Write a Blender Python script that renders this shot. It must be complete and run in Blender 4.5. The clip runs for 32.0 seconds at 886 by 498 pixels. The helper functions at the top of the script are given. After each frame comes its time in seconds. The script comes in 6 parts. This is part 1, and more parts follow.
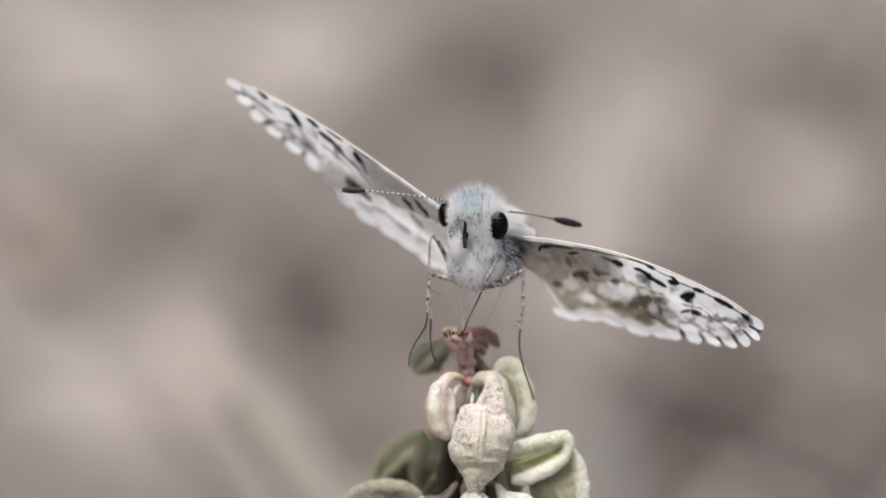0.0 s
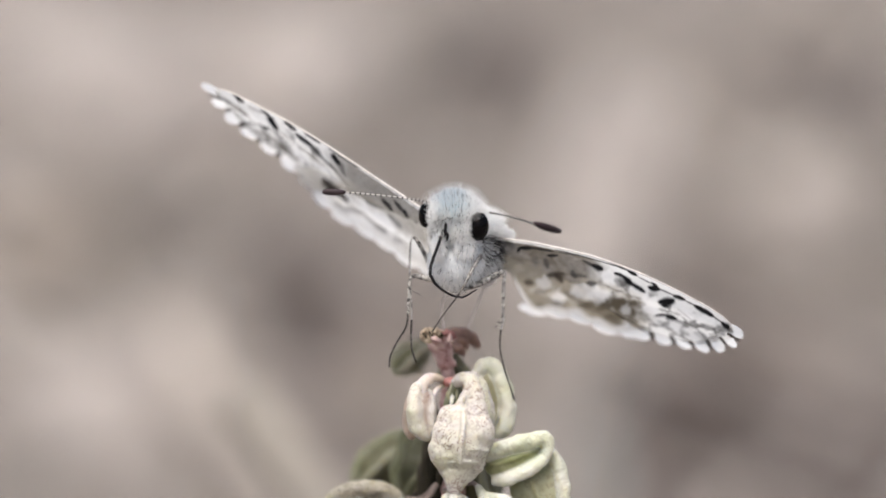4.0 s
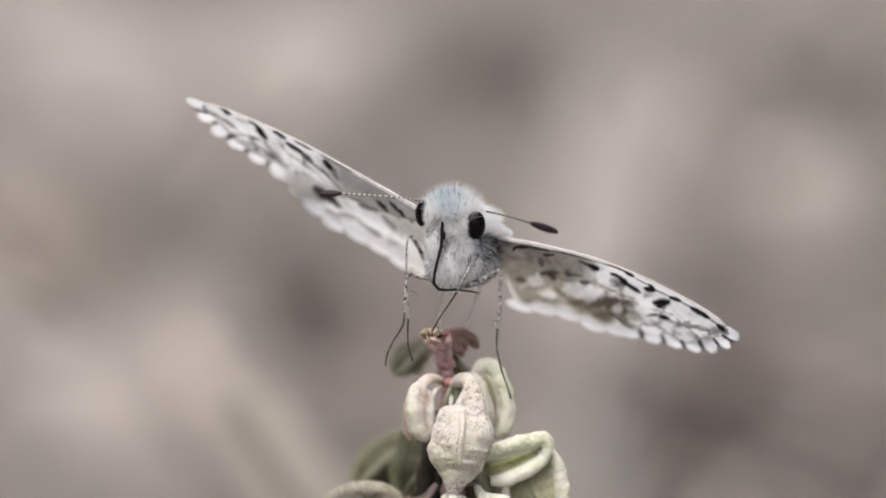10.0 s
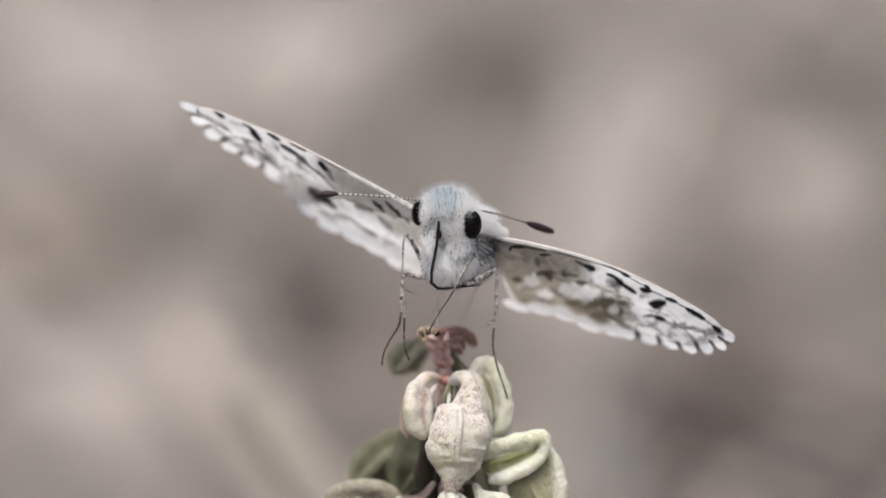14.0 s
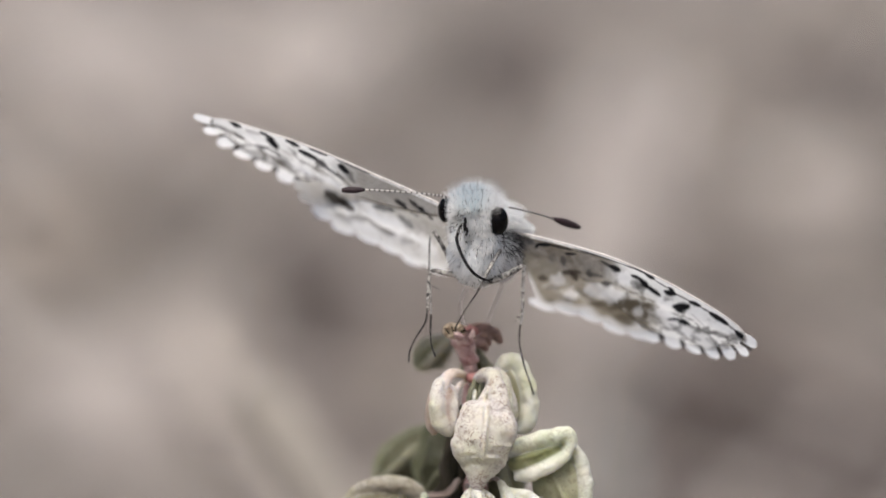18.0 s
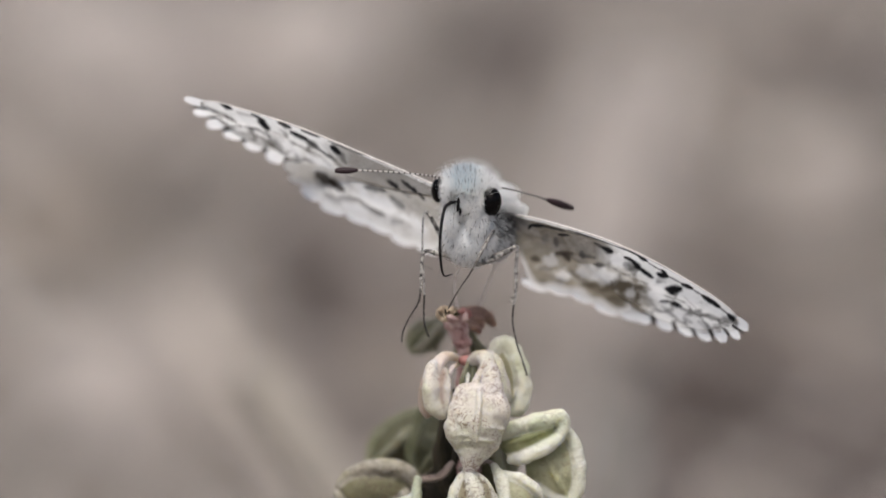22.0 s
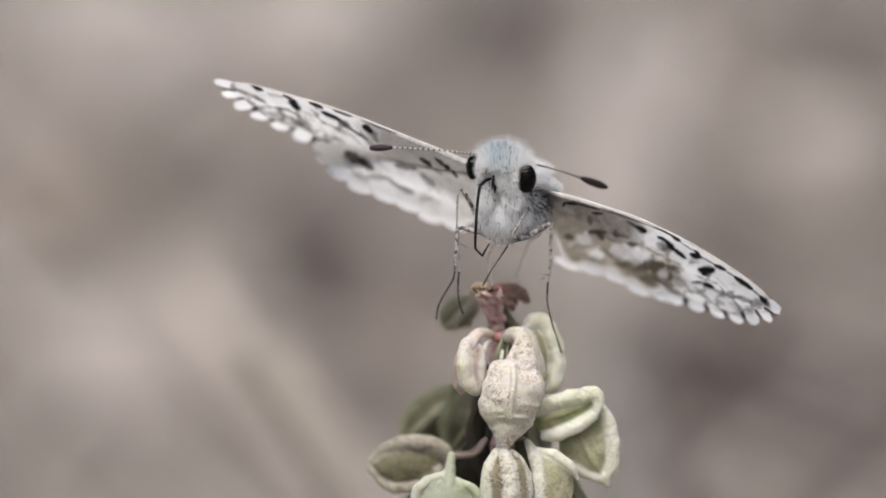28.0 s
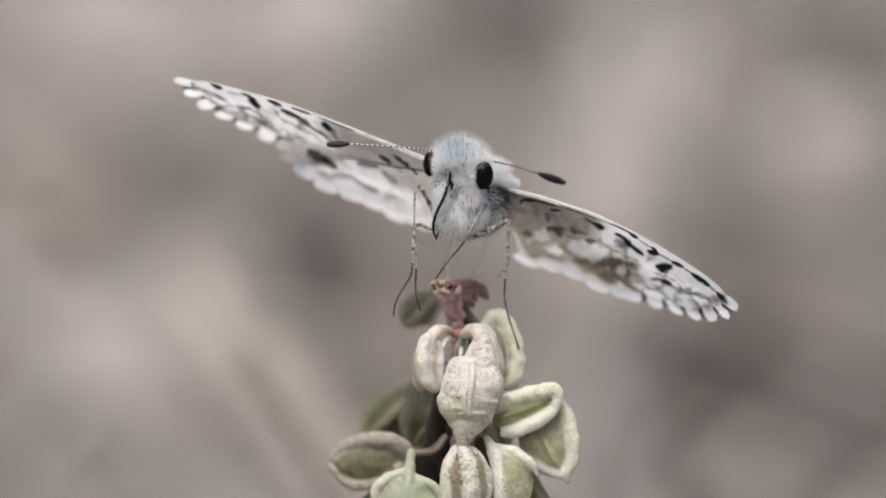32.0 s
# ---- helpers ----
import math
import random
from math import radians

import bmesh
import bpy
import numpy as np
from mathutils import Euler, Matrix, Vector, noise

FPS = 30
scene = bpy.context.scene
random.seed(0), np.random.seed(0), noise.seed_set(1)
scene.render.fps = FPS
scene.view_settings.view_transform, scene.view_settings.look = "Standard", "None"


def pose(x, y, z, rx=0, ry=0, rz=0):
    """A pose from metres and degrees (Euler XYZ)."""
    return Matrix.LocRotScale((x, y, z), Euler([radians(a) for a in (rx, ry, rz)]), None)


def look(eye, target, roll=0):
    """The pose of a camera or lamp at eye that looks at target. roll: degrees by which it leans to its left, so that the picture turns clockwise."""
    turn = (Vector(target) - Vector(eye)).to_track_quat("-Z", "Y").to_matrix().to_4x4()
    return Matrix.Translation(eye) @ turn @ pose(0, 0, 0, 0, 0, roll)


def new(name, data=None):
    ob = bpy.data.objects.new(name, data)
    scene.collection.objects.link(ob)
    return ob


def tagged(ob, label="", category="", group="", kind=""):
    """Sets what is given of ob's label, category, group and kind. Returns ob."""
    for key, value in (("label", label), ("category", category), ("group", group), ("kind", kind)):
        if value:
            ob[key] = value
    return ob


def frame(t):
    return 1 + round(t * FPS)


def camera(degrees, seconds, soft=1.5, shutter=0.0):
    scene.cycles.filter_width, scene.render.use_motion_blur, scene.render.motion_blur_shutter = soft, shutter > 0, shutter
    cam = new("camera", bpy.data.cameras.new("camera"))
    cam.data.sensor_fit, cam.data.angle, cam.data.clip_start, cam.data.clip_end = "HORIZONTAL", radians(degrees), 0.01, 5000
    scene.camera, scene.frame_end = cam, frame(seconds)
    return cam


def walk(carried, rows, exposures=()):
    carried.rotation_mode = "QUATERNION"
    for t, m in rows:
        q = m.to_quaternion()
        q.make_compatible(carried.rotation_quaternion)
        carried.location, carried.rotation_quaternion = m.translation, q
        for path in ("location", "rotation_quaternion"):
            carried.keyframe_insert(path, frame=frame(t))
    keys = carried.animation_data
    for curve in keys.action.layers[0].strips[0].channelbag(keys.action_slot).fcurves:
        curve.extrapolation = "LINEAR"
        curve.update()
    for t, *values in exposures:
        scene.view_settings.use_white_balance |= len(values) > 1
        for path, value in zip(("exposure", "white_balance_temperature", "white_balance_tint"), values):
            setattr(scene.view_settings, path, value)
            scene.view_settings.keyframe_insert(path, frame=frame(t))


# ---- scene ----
# The world is in metres; small things are drawn in millimetres and scaled by MM.
MM = 0.001
TILT = radians(12.0)
RIGHT = Vector((1, 0, 0))
UP = Vector((0, math.sin(TILT), math.cos(TILT)))
NEAR = Vector((0, -math.cos(TILT), math.sin(TILT)))
FOCUS = Vector((0.0, 0.0, 0.312))
EYE = FOCUS + NEAR * 0.2072
# A space that leans back with the view: x across, y up, z towards the lens, origin at the point of focus.
LEAN = Matrix.Translation(FOCUS) @ Matrix((RIGHT, UP, NEAR)).transposed().to_4x4()

cam = camera(12.0, 32.0, soft=1.7)
cam.data.dof.use_dof = True
cam.data.dof.focus_distance = 0.2054
cam.data.dof.aperture_fstop = 26.0
cam.data.dof.aperture_blades = 0
# seconds, and where the lens points: millimetres to the right of and above the point of focus
AIM = [
        (0, 0.69, 2.17), (0.5, 0.74, 2.21), (1, 0.79, 2.25), (1.5, 0.83, 2.25), (2, 0.88, 2.08), (2.5, 0.93, 2.12),
        (3, 0.97, 2.13), (3.5, 0.93, 2.17), (5.5, 0.74, 2.3), (6, 0.69, 2.34), (6.5, 0.67, 2.38), (7, 0.65, 2.41),
        (7.5, 0.62, 2.44), (8, 0.6, 2.46), (8.5, 0.58, 2.45), (9, 0.56, 2.39), (9.5, 0.56, 2.33), (10, 0.57, 2.24),
        (10.5, 0.58, 2.14), (11, 0.58, 2.05), (11.5, 0.59, 2.01), (12, 0.6, 1.99), (12.5, 0.6, 1.98), (13, 0.61, 2),
        (13.5, 0.57, 2.06), (14, 0.53, 2.14), (14.5, 0.49, 2.17), (16.5, 0.32, 2.17), (17, 0.28, 2.11),
        (17.5, 0.26, 2.06), (18, 0.25, 1.99), (18.5, 0.24, 1.88), (19, 0.22, 1.79), (19.5, 0.24, 1.69),
        (20, 0.25, 1.59), (20.5, 0.26, 1.51), (21, 0.28, 1.4), (21.5, 0.26, 1.27), (22, 0.25, 1.15), (22.5, 0.24, 1),
        (23, 0.22, 0.84), (23.5, 0.19, 0.7), (24, 0.15, 0.57), (24.5, 0.12, 0.47), (25, 0.08, 0.39),
        (25.5, 0.07, 0.34), (27.5, 0.01, 0.09), (28, -0, -0), (28.5, -0.01, -0.08), (29, -0.02, -0.13),
        (29.5, -0.03, -0.16), (30, -0.04, -0.17), (30.5, -0.05, -0.17), (31, -0.06, -0.18), (31.5, -0.07, -0.19),
        (32, -0.08, -0.17)]
# the camera's own brightening and darkening: seconds, stops
LEVELS = [(0, -0.16), (1, -0.15), (2, -0.06), (3, 0.04), (6, -0.07), (7, -0.04), (8, -0.19), (9, -0.28), (10, -0.15), (11, -0.09), (12, -0.14), (13, -0.10), (14, -0.16), (17, -0.13), (18, -0.20), (19, -0.19),
          (20, -0.07), (21, -0.39), (22, -0.36), (23, -0.38), (24, -0.48), (25, -0.37), (28, -0.23), (29, -0.35), (30, -0.22), (32, -0.23)]
walk(cam, [(t, look(EYE, FOCUS + RIGHT * x * MM + UP * y * MM)) for t, x, y in AIM], LEVELS)

# ---- light: a bright, thinly clouded sky ----
world = bpy.data.worlds.new("sky")
scene.world = world
world.use_nodes = True
sky = world.node_tree.nodes.new("ShaderNodeTexSky")
sky.sky_type, sky.sun_disc = "NISHITA", False
sky.sun_elevation, sky.sun_rotation = radians(65), radians(195)
sky.air_density, sky.dust_density, sky.ozone_density = 1.0, 8.0, 0.6
world.node_tree.links.new(sky.outputs[0], world.node_tree.nodes["Background"].inputs[0])
world.node_tree.nodes["Background"].inputs[1].default_value = 0.15
sun = new("sun", bpy.data.lights.new("sun", "SUN"))
sun.data.energy, sun.data.angle, sun.data.color = 2.45, radians(34), (0.985, 0.99, 0.985)
sun.matrix_world = look((-0.12, -0.36, 1.0), (0, 0, 0))


# ---- materials ----
def material(name):
    m = bpy.data.materials.new(name)
    m.use_nodes = True
    t = m.node_tree
    return m, t, t.nodes["Principled BSDF"]


def node(t, kind, **values):
    n = t.nodes.new("ShaderNode" + kind)
    for key, value in values.items():
        if key == "operation":
            n.operation = value
        elif key == "blend_type":
            n.blend_type = value
        elif key == "data_type":
            n.data_type = value
        elif key == "attribute_name":
            n.attribute_name = value
        else:
            n.inputs[key].default_value = value
    return n


def ramp(t, source, stops):
    n = t.nodes.new("ShaderNodeValToRGB")
    el = n.color_ramp.elements
    el[0].position, el[0].color = stops[0][0], (*stops[0][1], 1)
    el[1].position, el[1].color = stops[-1][0], (*stops[-1][1], 1)
    for p, c in stops[1:-1]:
        e = el.new(p)
        e.color = (*c, 1)
    t.links.new(source, n.inputs[0])
    return n.outputs[0]


def noise_of(t, scale, detail=4.0, rough=0.55, space="Object"):
    co = t.nodes.new("ShaderNodeTexCoord")
    n = node(t, "TexNoise", Scale=scale, Detail=detail, Roughness=rough)
    t.links.new(co.outputs[space], n.inputs["Vector"])
    return n.outputs["Fac"]


def bump_on(t, bsdf, source, strength, distance):
    b = node(t, "Bump", Strength=strength, Distance=distance)
    t.links.new(source, b.inputs["Height"])
    t.links.new(b.outputs[0], bsdf.inputs["Normal"])


def mottled(name, stops, scale, rough=0.7, fine=None, bump=0.3, distance=0.0001, spec=0.3):
    """Colour from two scales of noise, with relief."""
    m, t, b = material(name)
    big = noise_of(t, scale)
    small = noise_of(t, fine or scale * 7)
    mix = node(t, "Math", operation="MULTIPLY_ADD")
    mix.inputs[1].default_value = 0.45
    t.links.new(small, mix.inputs[0])
    half = node(t, "Math", operation="MULTIPLY")
    half.inputs[1].default_value = 0.55
    t.links.new(big, half.inputs[0])
    t.links.new(half.outputs[0], mix.inputs[2])
    t.links.new(ramp(t, mix.outputs[0], stops), b.inputs["Base Color"])
    b.inputs["Roughness"].default_value = rough
    b.inputs["Specular IOR Level"].default_value = spec
    bump_on(t, b, small, bump, distance)
    return m


def thin(m, amount):
    """Lets light through a thin sheet or a hair: part of the surface is translucent."""
    t = m.node_tree
    b = t.nodes["Principled BSDF"]
    out = t.nodes["Material Output"]
    tr = node(t, "BsdfTranslucent")
    src = b.inputs["Base Color"]
    if src.is_linked:
        t.links.new(src.links[0].from_socket, tr.inputs[0])
    else:
        tr.inputs[0].default_value = src.default_value
    mx = node(t, "MixShader")
    mx.inputs[0].default_value = amount
    t.links.new(b.outputs[0], mx.inputs[1])
    t.links.new(tr.outputs[0], mx.inputs[2])
    t.links.new(mx.outputs[0], out.inputs[0])
    return m


def hair_material(name, low, high, through_light=0.45):
    m, t, b = material(name)
    info = node(t, "NewGeometry")
    t.links.new(ramp(t, info.outputs["Random Per Island"], [(0.0, low), (1.0, high)]), b.inputs["Base Color"])
    b.inputs["Roughness"].default_value = 0.75
    b.inputs["Specular IOR Level"].default_value = 0.15
    return thin(m, through_light)


WHITE_FUR = hair_material("white_fur", (0.90, 0.91, 0.915), (0.97, 0.975, 0.975), 0.6)
# Bluish grey of the shaded face and chest, put into fur and pale_scales.
CHEST_FUR = hair_material("blue_grey_shade_fur", (0.74, 0.775, 0.80), (0.92, 0.935, 0.95), 0.65)
BLUE_FUR = hair_material("blue_white_fur", (0.70, 0.80, 0.85), (0.91, 0.95, 0.97), 0.6)
# Greyer chest fur: the shade below the wing base is in its colour.
FLANK_FUR = hair_material("shaded_flank_fur", (0.50, 0.52, 0.54), (0.80, 0.815, 0.83), 0.6)
DARK_FUR = hair_material("dark_fur", (0.01, 0.01, 0.012), (0.05, 0.05, 0.055))
SKIN = mottled("pale_scales", [(0.3, (0.70, 0.735, 0.765)), (0.7, (0.84, 0.865, 0.89))], 900, 0.85, 6000, 0.5, 0.00005, 0.1)
BLACK = mottled("black_scales", [(0.3, (0.006, 0.006, 0.008)), (0.7, (0.03, 0.028, 0.03))], 2500, 0.8, 9000, 0.4, 0.00003, 0.06)
CLUB = mottled("dark_club", [(0.3, (0.012, 0.008, 0.010)), (0.7, (0.05, 0.03, 0.035))], 2500, 0.6, 9000, 0.5, 0.00003)
LEG = mottled("speckled_leg", [(0.40, (0.02, 0.02, 0.02)), (0.47, (0.16, 0.155, 0.15)), (0.56, (0.50, 0.485, 0.46))], 3200, 0.7, 7000, 0.4, 0.00003)
PALE_LEG = mottled("pale_leg", [(0.42, (0.03, 0.03, 0.03)), (0.48, (0.28, 0.275, 0.27)), (0.62, (0.50, 0.49, 0.475))], 2800, 0.75, 8000, 0.4, 0.00003)
STALK_GREY = mottled("grey_antenna", [(0.3, (0.42, 0.405, 0.39)), (0.7, (0.60, 0.585, 0.57))], 1500, 0.7, 6000, 0.3, 0.00003, 0.2)
COSTA = mottled("pale_vein", [(0.3, (0.52, 0.50, 0.48)), (0.7, (0.74, 0.72, 0.70))], 1500, 0.7, 6000, 0.3, 0.00003, 0.2)
TARSUS = mottled("dark_tarsus", [(0.40, (0.01, 0.01, 0.01)), (0.53, (0.06, 0.055, 0.05)), (0.60, (0.42, 0.40, 0.37))], 3000, 0.6, 6500, 0.4, 0.00003)


def eye_material():
    m, t, b = material("compound_eye")
    co = t.nodes.new("ShaderNodeTexCoord")
    v = node(t, "TexVoronoi", Scale=16000.0)
    t.links.new(co.outputs["Object"], v.inputs["Vector"])
    t.links.new(ramp(t, v.outputs["Distance"], [(0.0, (0.001, 0.001, 0.0012)), (1.0, (0.004, 0.0035, 0.004))]), b.inputs["Base Color"])
    b.inputs["Roughness"].default_value = 0.08
    b.inputs["Specular IOR Level"].default_value = 0.10
    bump_on(t, b, v.outputs["Distance"], 0.03, 0.00001)
    return m


EYE_BLACK = eye_material()


def wing_material():
    """Pigment of the scales, with each side's light in it, is stored per vertex; rows of scales give the grain."""
    m, t, b = material("wing_scales")
    a = node(t, "Attribute", attribute_name="scales")
    grain = noise_of(t, 5200, 3)
    g = ramp(t, grain, [(0.25, (0.93, 0.93, 0.93)), (0.75, (1.0, 1.0, 1.0))])
    mul = node(t, "Mix", data_type="RGBA", blend_type="MULTIPLY")
    mul.inputs[0].default_value = 1.0
    t.links.new(a.outputs["Color"], mul.inputs[6])
    t.links.new(g, mul.inputs[7])
    t.links.new(mul.outputs[2], b.inputs["Base Color"])
    b.inputs["Roughness"].default_value = 0.7
    b.inputs["Specular IOR Level"].default_value = 0.2
    bump_on(t, b, grain, 0.3, 0.00003)
    return thin(m, 0.77)


WING = wing_material()
FRINGE = hair_material("fringe_white", (0.94, 0.935, 0.92), (0.98, 0.975, 0.965), 0.88)
FRINGE_DARK = hair_material("fringe_grey", (0.06, 0.055, 0.05), (0.16, 0.15, 0.14))


def pod_material(name, rim, valley, speck, much=0.5, clean=0.65):
    """Cream keels run into coloured valleys, with a net of brownish specks."""
    m, t, b = material(name)
    a = node(t, "Attribute", attribute_name="keel")
    soft = noise_of(t, 900, 4)
    add = node(t, "Math", operation="MULTIPLY_ADD")
    add.inputs[1].default_value, add.inputs[2].default_value = 0.55, -0.27
    t.links.new(soft, add.inputs[0])
    s = node(t, "Math", operation="ADD")
    t.links.new(add.outputs[0], s.inputs[0])
    t.links.new(a.outputs["Fac"], s.inputs[1])
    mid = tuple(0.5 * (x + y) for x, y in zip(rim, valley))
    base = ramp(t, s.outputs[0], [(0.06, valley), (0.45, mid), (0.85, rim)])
    flush = ramp(t, noise_of(t, 330, 2), [(0.48, (0, 0, 0)), (0.66, (0.45, 0.45, 0.45))])
    fl = node(t, "Mix", data_type="RGBA", blend_type="MULTIPLY")
    t.links.new(flush, fl.inputs[0])
    t.links.new(base, fl.inputs[6])
    fl.inputs[7].default_value = (0.68, 0.80, 0.52, 1)
    base = fl.outputs[2]
    co = t.nodes.new("ShaderNodeTexCoord")
    v = node(t, "TexNoise", Scale=2700.0, Detail=5.0, Roughness=0.72, Distortion=2.2)
    t.links.new(co.outputs["Object"], v.inputs["Vector"])
    mask = ramp(t, v.outputs["Fac"], [(0.51, (0, 0, 0)), (0.57, (1, 1, 1))])
    ring = ramp(t, a.outputs["Fac"], [(0.0, (0.75, 0.75, 0.75)), (0.35, (1, 1, 1)), (0.6, (1, 1, 1)), (0.95, (1 - clean, 1 - clean, 1 - clean))])
    patch = ramp(t, noise_of(t, 520, 2), [(0.36, (0.1 * much, 0.1 * much, 0.1 * much)), (0.58, (much, much, much))])
    mm = node(t, "Mix", data_type="RGBA", blend_type="MULTIPLY")
    mm.inputs[0].default_value = 1.0
    t.links.new(mask, mm.inputs[6])
    t.links.new(patch, mm.inputs[7])
    some = node(t, "Math", operation="MULTIPLY")
    t.links.new(mm.outputs[2], some.inputs[0])
    t.links.new(ring, some.inputs[1])
    mx = node(t, "Mix", data_type="RGBA")
    t.links.new(some.outputs[0], mx.inputs[0])
    t.links.new(base, mx.inputs[6])
    mx.inputs[7].default_value = (*speck, 1)
    t.links.new(mx.outputs[2], b.inputs["Base Color"])
    b.inputs["Roughness"].default_value = 0.6
    b.inputs["Specular IOR Level"].default_value = 0.3
    b.inputs["Subsurface Weight"].default_value = 0.55
    b.inputs["Subsurface Radius"].default_value = (0.0009, 0.0008, 0.0005)
    b.inputs["Subsurface Scale"].default_value = 1.0
    bump_on(t, b, v.outputs["Fac"], 0.22, 0.00008)
    return m


POD_PINK = pod_material("pod_pinkish_cream", (0.595, 0.567, 0.535), (0.55, 0.512, 0.48), (0.19, 0.125, 0.10), 0.8, 0.3)
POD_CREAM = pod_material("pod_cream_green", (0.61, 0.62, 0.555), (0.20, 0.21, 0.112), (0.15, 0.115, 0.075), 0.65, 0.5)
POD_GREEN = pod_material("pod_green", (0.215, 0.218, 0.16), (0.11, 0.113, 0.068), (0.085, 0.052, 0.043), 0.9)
# POD_GREEN again, with the shade behind the front fruits put into its colour.
POD_GREEN_SHADE = pod_material("pod_shaded_green", (0.125, 0.13, 0.088), (0.062, 0.066, 0.04), (0.05, 0.034, 0.028), 0.8)
POD_BROWN = pod_material("pod_cream_brown", (0.325, 0.308, 0.262), (0.16, 0.152, 0.092), (0.08, 0.06, 0.047), 0.9, 0.2)
# Near-black for fruits that stand in for shade in gaps; stamens use it too.
POD_SHADE_STAMEN = pod_material("gap_shade_and_stamen_brown", (0.0392, 0.0342, 0.0278), (0.0158, 0.0144, 0.0112), (0.0104, 0.0081, 0.00742))
# Hardly any sheen, so the filled gaps stay dark.
POD_SHADE_STAMEN.node_tree.nodes["Principled BSDF"].inputs["Specular IOR Level"].default_value = 0.05
POD_OLIVE = pod_material("pod_olive_brown", (0.253, 0.248, 0.204), (0.113, 0.113, 0.0649), (0.0524, 0.0405, 0.0325))
POD_ROSE = pod_material("pod_rose", (0.40, 0.29, 0.26), (0.27, 0.18, 0.16), (0.0611, 0.0315, 0.0278))
POD_PALE = pod_material("pod_cream_pale_green", (0.59, 0.60, 0.535), (0.345, 0.345, 0.235), (0.16, 0.125, 0.08), 0.65, 0.5)
POD_ARCH = pod_material("pod_cream_tan", (0.60, 0.605, 0.535), (0.25, 0.235, 0.15), (0.14, 0.11, 0.07), 0.4)
POD_FOLD = pod_material("pod_cream_rosy_valley", (0.60, 0.575, 0.53), (0.38, 0.31, 0.27), (0.17, 0.10, 0.08), 0.8, 0.4)
POD_MINT = pod_material("pod_mint", (0.45, 0.47, 0.40), (0.33, 0.36, 0.285), (0.14, 0.12, 0.08), 0.35)
POD_SPECK = pod_material("pod_cream_speckled", (0.56, 0.56, 0.50), (0.26, 0.235, 0.165), (0.10, 0.07, 0.05), 0.9, 0.5)
STALK_PINK = mottled("pink_stalk", [(0.36, (0.20, 0.085, 0.085)), (0.45, (0.42, 0.26, 0.25)), (0.62, (0.64, 0.50, 0.475))], 1300, 0.6, 4000, 0.4, 0.00008)
LOBE_PINK = pod_material("pod_rosy_cream", (0.62, 0.54, 0.50), (0.50, 0.37, 0.345), (0.19, 0.09, 0.08), 0.7)
NODE_RED = mottled("red_node", [(0.3, (0.29, 0.11, 0.108)), (0.7, (0.43, 0.225, 0.21))], 900, 0.6, 4000, 0.4, 0.00008)
STALK_PALE = mottled("pale_stalk", [(0.3, (0.42, 0.34, 0.26)), (0.7, (0.62, 0.56, 0.44))], 900, 0.6, 4000, 0.4, 0.00008)
STALK_DULL = mottled("dull_pedicel", [(0.3, (0.16, 0.115, 0.10)), (0.7, (0.33, 0.275, 0.245))], 900, 0.6, 4000, 0.4, 0.00008)
DRY_FLOWER = mottled("dry_flower", [(0.36, (0.22, 0.15, 0.10)), (0.46, (0.46, 0.37, 0.27)), (0.7, (0.64, 0.55, 0.42))], 1200, 0.8, 5000, 0.5, 0.0001)

SOIL = mottled("dry_soil", [(0.32, (0.1791, 0.158, 0.1444)), (0.5, (0.2388, 0.213, 0.1958)), (0.68, (0.2985, 0.27, 0.2504))], 14, 0.95, 120, 0.6, 0.004, 0.1)
STRAW = hair_material("straw_litter", (0.1293, 0.115, 0.106), (0.3383, 0.31, 0.2877))
PALE_LEAF = mottled("bleached_leaf", [(0.3, (0.4676, 0.435, 0.4139)), (0.7, (0.5771, 0.545, 0.52))], 40, 0.85, 300, 0.4, 0.001, 0.15)
CREAM_LEAF = mottled("cream_leaf", [(0.3, (0.5174, 0.475, 0.424)), (0.7, (0.6368, 0.59, 0.5352))], 40, 0.85, 300, 0.4, 0.001, 0.15)
TAN_LEAF = mottled("tan_leaf", [(0.3, (0.3383, 0.295, 0.2575)), (0.7, (0.4279, 0.375, 0.3331))], 40, 0.85, 300, 0.4, 0.001, 0.15)
STRAW_STEM = mottled("straw_stem", [(0.3, (0.24, 0.22, 0.197)), (0.7, (0.305, 0.281, 0.253))], 40, 0.85, 300, 0.4, 0.001, 0.15)
DARK_LEAF = mottled("grey_brown_leaf", [(0.3, (0.097, 0.0842, 0.0788)), (0.7, (0.136, 0.119, 0.112))], 40, 0.85, 300, 0.4, 0.001, 0.15)
DARK_STONE = mottled("dark_stone", [(0.3, (0.045, 0.034, 0.032)), (0.7, (0.08, 0.064, 0.061))], 50, 0.9, 400, 0.5, 0.001, 0.15)
SOFT_LEAF = mottled("faded_leaf", [(0.3, (0.3831, 0.35, 0.3281)), (0.7, (0.4676, 0.435, 0.4089))], 40, 0.85, 300, 0.4, 0.001, 0.15)
DIM_LEAF = mottled("dull_brown_leaf", [(0.3, (0.199, 0.175, 0.1615)), (0.7, (0.2587, 0.23, 0.2171))], 40, 0.85, 300, 0.4, 0.001, 0.15)
SAGE_LEAF = mottled("grey_green_leaf", [(0.3, (0.1492, 0.155, 0.1514)), (0.7, (0.199, 0.205, 0.2019))], 40, 0.85, 300, 0.4, 0.001, 0.15)


